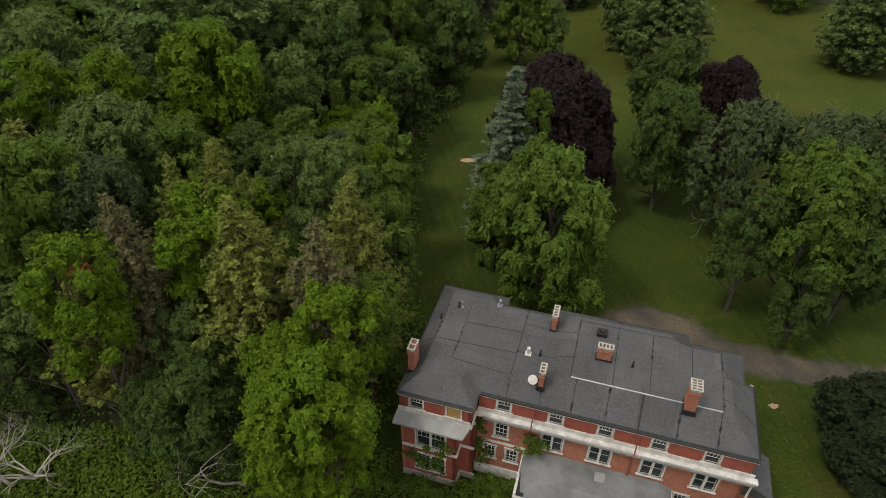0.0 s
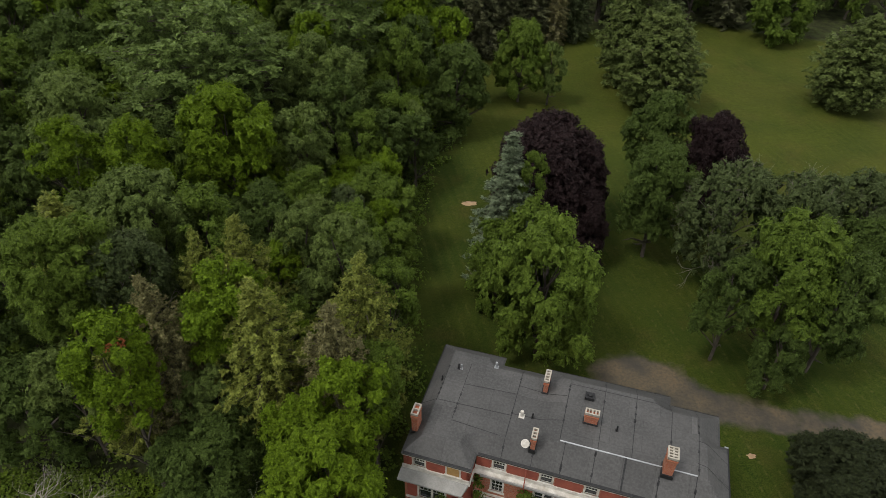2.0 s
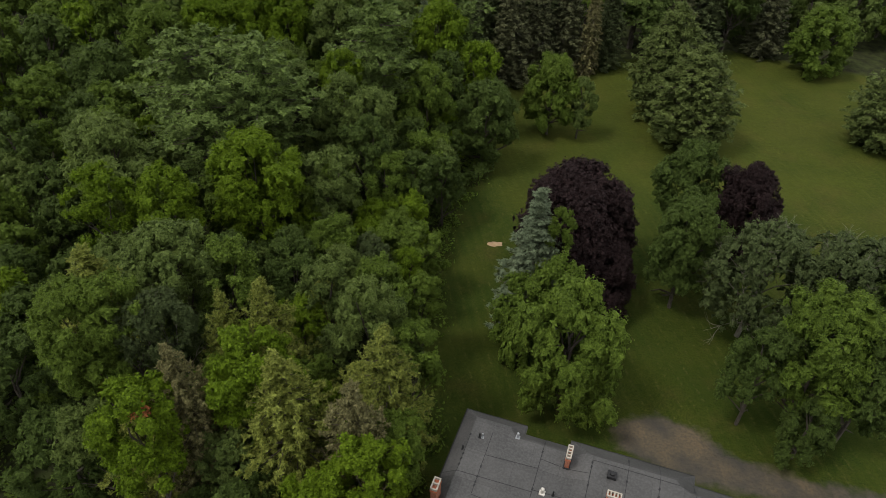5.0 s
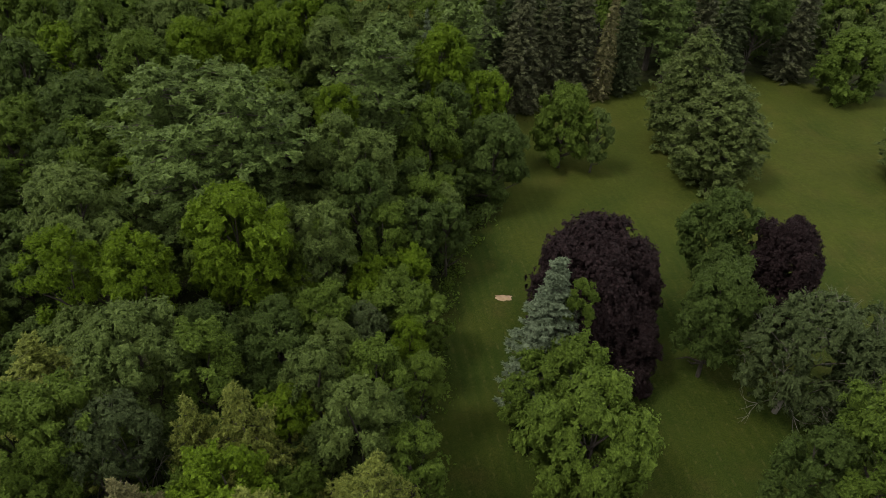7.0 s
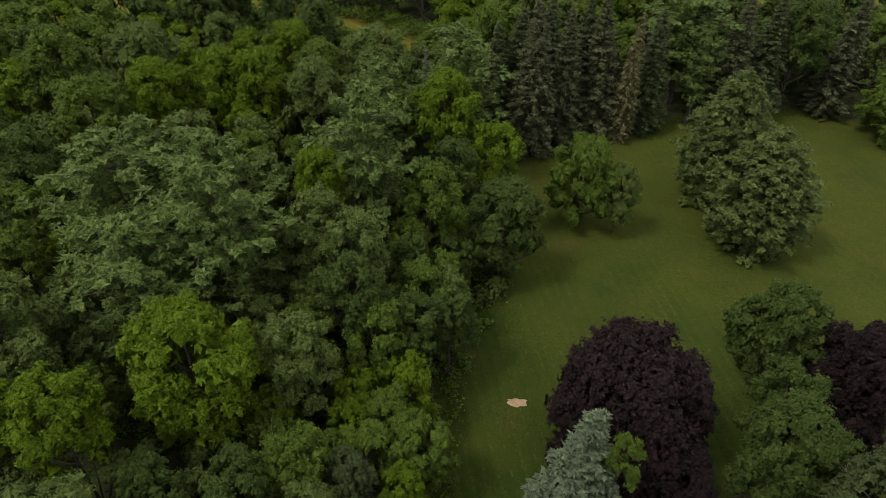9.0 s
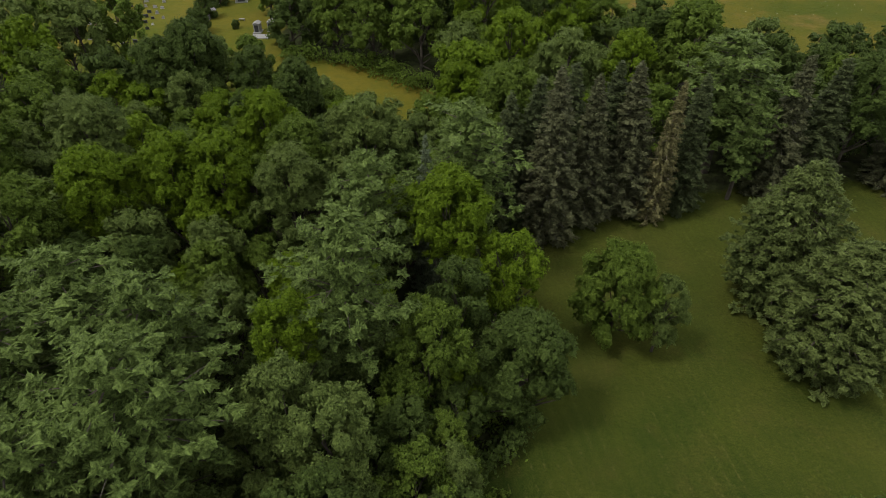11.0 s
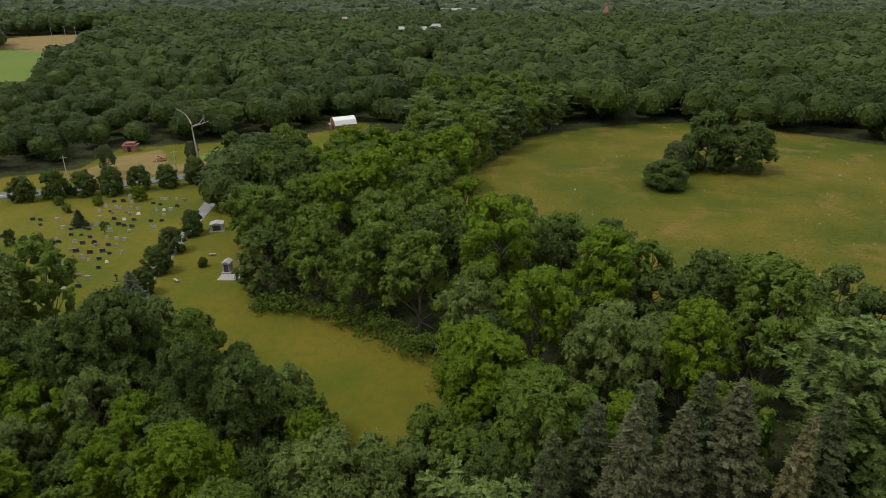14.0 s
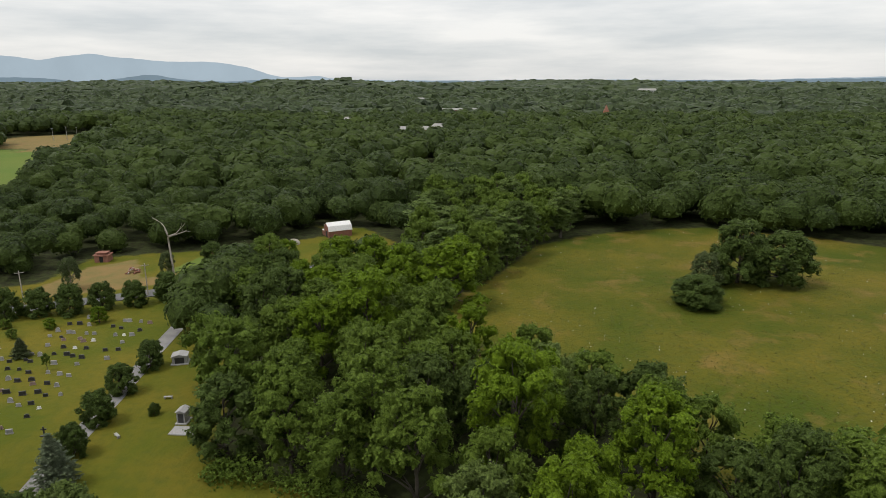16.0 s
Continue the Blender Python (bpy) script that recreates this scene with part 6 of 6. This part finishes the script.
# ---- smallholding beyond the road ----
def gambrel_barn():
    b = new("barn")
    b.matrix_world = pose(-63.5, 360.0, gz(-63.5, 360), 0, 0, -58) @ Matrix.Diagonal((0.64, 0.64, 0.72, 1))
    tagged(b, "brown barn with a white gambrel roof", "barn")
    prof = [(-4.6, 3.4), (-3.4, 6.0), (0, 7.6), (3.4, 6.0), (4.6, 3.4)]
    L = 7.5
    for (xa, za), (xb, zb) in zip(prof, prof[1:]):
        bm = bmesh.new()
        vs = [bm.verts.new(c) for c in ((xa, -L, za), (xb, -L, zb), (xb, L, zb), (xa, L, za), (xa, -L, za + 0.15), (xb, -L, zb + 0.15), (xb, L, zb + 0.15), (xa, L, za + 0.15))]
        for f in ((3, 2, 1, 0), (4, 5, 6, 7), (0, 1, 5, 4), (1, 2, 6, 5), (2, 3, 7, 6), (3, 0, 4, 7)):
            bm.faces.new([vs[i] for i in f])
        part("roof_panel", bm, M["marble"], b, "white sheet roofing")
    bm = bmesh.new()
    pr = [(-4.3, -0.2), (4.3, -0.2), (4.3, 3.5), (3.3, 5.9), (0, 7.5), (-3.3, 5.9), (-4.3, 3.5)]
    f = bm.faces.new([bm.verts.new((x, -L + 0.3, z)) for x, z in pr])
    ex = bmesh.ops.extrude_face_region(bm, geom=[f])
    bmesh.ops.translate(bm, verts=[v for v in ex["geom"] if isinstance(v, bmesh.types.BMVert)], vec=(0, 2 * L - 0.6, 0))
    bmesh.ops.recalc_face_normals(bm, faces=bm.faces[:])
    part("wall", bm, M["rustroof"], b)
    part("lean_to_roof", box_bm(-8.0, -4.4, -L, L, 2.7, 2.9), M["marble"], b)
    part("lean_to_wall", box_bm(-7.7, -4.4, -L + 0.2, L - 0.2, -0.2, 2.7), M["rustroof"], b)
    part("barn_door", box_bm(-1.4, 1.4, -L + 0.24, -L + 0.3, 0, 3.2), M["black"], b)


gambrel_barn()
hut = new("shed")
hut.matrix_world = pose(-134.0, 320.0, gz(-134, 320), 0, 0, 8)
tagged(hut, "small rust-red shed with a stepped roof", "shed")
part("wall", box_bm(-2.2, 2.2, -1.8, 1.8, -0.2, 2.3), M["rustroof"], hut)
for z, w in ((2.3, 2.6), (3.0, 1.9)):
    part("roof", box_bm(-w, w, -2.0 * w / 2.6, 2.0 * w / 2.6, z, z + 0.2, bevel=0.05), M["rustroof"], hut)
part("upper_wall", box_bm(-1.4, 1.4, -1.2, 1.2, 2.5, 3.0), M["rustroof"], hut)
# no opening is cut: black colour stands in for the shade inside
part("doorway", box_bm(-0.6, 0.6, -1.84, -1.8, 0, 1.9), M["black"], hut)
log_rng = random.Random(3)
pile = new("wood_pile")
pile.matrix_world = pose(-117.5, 308.0, gz(-117.5, 308))
tagged(pile, "heap of cut logs on straw-coloured ground", "log pile")
for k in range(26):
    bm = bmesh.new()
    a, r = log_rng.uniform(0, 6.28), log_rng.uniform(0, 2.0)
    p = Vector((r * math.cos(a), r * math.sin(a), max(0.2, 1.3 - 0.5 * r)))
    d = Vector((log_rng.uniform(-1, 1), log_rng.uniform(-1, 1), log_rng.uniform(-0.2, 0.3))).normalized() * 0.8
    add_tube(bm, p - d, p + d, 0.22, 0.18, 7)
    part("log", bm, M["rustroof"] if k % 3 else M["grey_bark"], pile)
for x, y in ((-84.0, 345.0), (-77.0, 346.5)):
    bm = bmesh.new()
    bmesh.ops.create_icosphere(bm, subdivisions=3, radius=1.0)
    for v in bm.verts:
        k = 1 + 0.12 * noise.noise(v.co * 2.5)
        v.co = (v.co.x * 2.2 * k, v.co.y * 2.0 * k, max(-0.2, v.co.z * 1.9 * k))
    me = bpy.data.meshes.new("hay_heap")
    bm.to_mesh(me)
    bm.free()
    o = link("hay_heap", me, M["stone"])
    o.location = (x, y, gz(x, y))
    tagged(o, "rounded tarp-covered hay heap on grass", "hay heap")


def pole(x, y, h, label):
    o = new("utility_pole")
    o.matrix_world = pose(x, y, gz(x, y), 0, 0, 32)
    tagged(o, label, "pole", "roadside poles")
    bm = bmesh.new()
    add_tube(bm, (0, 0, -0.4), (0, 0, h), 0.17, 0.12, 8)
    part("post", bm, M["stone"], o)
    part("crossarm", box_bm(-1.1, 1.1, -0.06, 0.06, h - 0.7, h - 0.55), M["stone"], o)
    return o


for x, y in ((-132.5, 279.0), (-102.0, 292.5 - 5.0), (-79.0, 313.5)):
    pole(x, y, 9.5, "weathered wooden utility pole beside the road")

# ---- far roofs among the trees ----
def far_house(x, y, w, d, h, wall, roofm, label, rot=0.0):
    o = new("far_building")
    z = gz(x, y)
    o.matrix_world = pose(x, y, z, 0, 0, rot)
    tagged(o, label, "building")
    part("wall", box_bm(-w / 2, w / 2, -d / 2, d / 2, -1, h), M[wall], o)
    bm = bmesh.new()
    vs = [bm.verts.new(c) for c in ((-w / 2 - 1, -d / 2 - 1, h), (w / 2 + 1, -d / 2 - 1, h), (w / 2 + 1, d / 2 + 1, h), (-w / 2 - 1, d / 2 + 1, h), (-w / 2 + 2, 0, h + d * 0.22), (w / 2 - 2, 0, h + d * 0.22))]
    for f in ((0, 1, 5, 4), (2, 3, 4, 5), (1, 2, 5), (3, 0, 4), (3, 2, 1, 0)):
        bm.faces.new([vs[i] for i in f])
    part("roof", bm, M[roofm], o)
    for k in range(int(w // 5)):
        u = -w / 2 + 2.5 + 5 * k
        part("window", box_bm(u - 0.9, u + 0.9, -d / 2 - 0.06, -d / 2, h - 4, h - 1.8), M["black"], o)


far_house(-145, 807, 20, 11, 14, "marble", "lead", "white building rising from the far trees")
far_house(-72, 706, 34, 12, 12, "rustroof", "lead", "long brown-roofed building among far trees", 4)
far_house(-44, 712, 20, 13, 13.5, "stone", "lead", "pale building among the far trees")
far_house(-49, 1000, 30, 12, 14, "rustroof", "lead", "red brick block among the far trees", 5)
far_house(-18, 1010, 12, 9, 14, "marble", "lead", "white house among the far trees")
far_house(464, 2060, 50, 22, 20, "marble", "lead", "long white building near the horizon")
far_house(-133, 1398, 22, 12, 17, "marble", "lead", "white building near the horizon")
far_house(176, 560, 11, 8, 12.5, "marble", "lead", "white gabled house among trees")
far_house(204, 610, 11, 8, 12.5, "marble", "lead", "white gabled house among trees", 20)
steeple = new("church_tower")
steeple.matrix_world = pose(131, 872, gz(131, 872))
tagged(steeple, "red brick church tower above the trees", "tower")
part("shaft", box_bm(-2.8, 2.8, -2.8, 2.8, 0, 18), M["brick"], steeple)
bm = bmesh.new()
bmesh.ops.create_cone(bm, cap_ends=True, segments=4, radius1=3.7, radius2=0.2, depth=7, matrix=pose(0, 0, 21.5, 0, 0, 45))
part("spire", bm, M["rustroof"], steeple)
far_stones = [(-36 + 2.4 * (k % 17) + grave_rng.uniform(-0.8, 0.8), 536 + 5 * (k // 17) + grave_rng.uniform(-1, 1)) for k in range(68)]
for x, y in far_stones:
    g = link("gravestone", stone_kinds[5][0], M["marble"])
    g.matrix_world = pose(x, y, gz(x, y)) @ Matrix.Diagonal((1.3, 1.3, grave_rng.uniform(1.6, 4.2), 1))
    tagged(g, "tall pale old gravestone among trees", "gravestone", "old gravestones beyond the wood")
for x, y, h in ((-405, 700, 11), (-395, 705, 12), (-383, 702, 12), (-370, 715, 12), (-360, 720, 13), (-352, 712, 12)):
    bm = bmesh.new()
    add_tube(bm, (0, 0, -0.4), (0, 0, h), 0.25, 0.16, 8)
    add_box(bm, -1.0, 1.0, -0.12, 0.12, h - 0.3, h)
    me = bpy.data.meshes.new("lamp_mast")
    bm.to_mesh(me)
    bm.free()
    o = link("lamp_mast", me, M["metal"])
    o.location = (x, y, gz(x, y))
    tagged(o, "tall grey floodlight mast at a far lot", "mast", "floodlight masts")
far_house(-372, 725, 24, 10, 5, "stone", "lead", "low pale pavilion at the far lot")

# ---- tufts of tall grass and flowers in the meadow ----
mg = np.random.default_rng(9)
X, Y = mg.uniform(-25, 180, 34000), mg.uniform(202, 380, 34000)
ok = border(FIELD, X, Y) > 0.5
X, Y = X[ok], Y[ok]
P = np.stack([X, Y, ground_z(X, Y) + 0.18], -1)
n = unit(np.array([0, -0.1, 1.0]) + mg.normal(0, 0.22, P.shape))
ln = mg.uniform(0.22, 0.5, len(P))
V = leaf_quads(P, n, mg.normal(0, 1.0, P.shape), ln, ln * 0.6)
M["tuft"] = leaf_mat("meadow_grass", (0.054, 0.070, 0.007), (0.100, 0.092, 0.015), 0.2, patch=0.03, tint=0.0)
tagged(link("meadow_grass", raw_mesh("meadow_grass", V, np.arange(len(V)).reshape(-1, 4)), M["tuft"]), "tall yellowing meadow grass with seed heads", "grass", kind="stuff")
X, Y = mg.uniform(-25, 180, 1100), mg.uniform(208, 388, 1100)
ok = (border(FIELD, X, Y) > 1) & (np.sin(X * 0.09) * np.sin(Y * 0.075 + 1) > -0.1)
P = np.stack([X[ok], Y[ok], ground_z(X[ok], Y[ok]) + 0.5], -1)
V = leaf_quads(P, unit(np.array([0, -0.3, 1.0]) + mg.normal(0, 0.3, P.shape)), mg.normal(0, 1, P.shape), mg.uniform(0.14, 0.32, len(P)), mg.uniform(0.14, 0.28, len(P)))
tagged(link("meadow_flowers", raw_mesh("meadow_flowers", V, np.arange(len(V)).reshape(-1, 4)), M["marble"]), "white wild flowers dotted over the meadow", "flowers", kind="stuff")
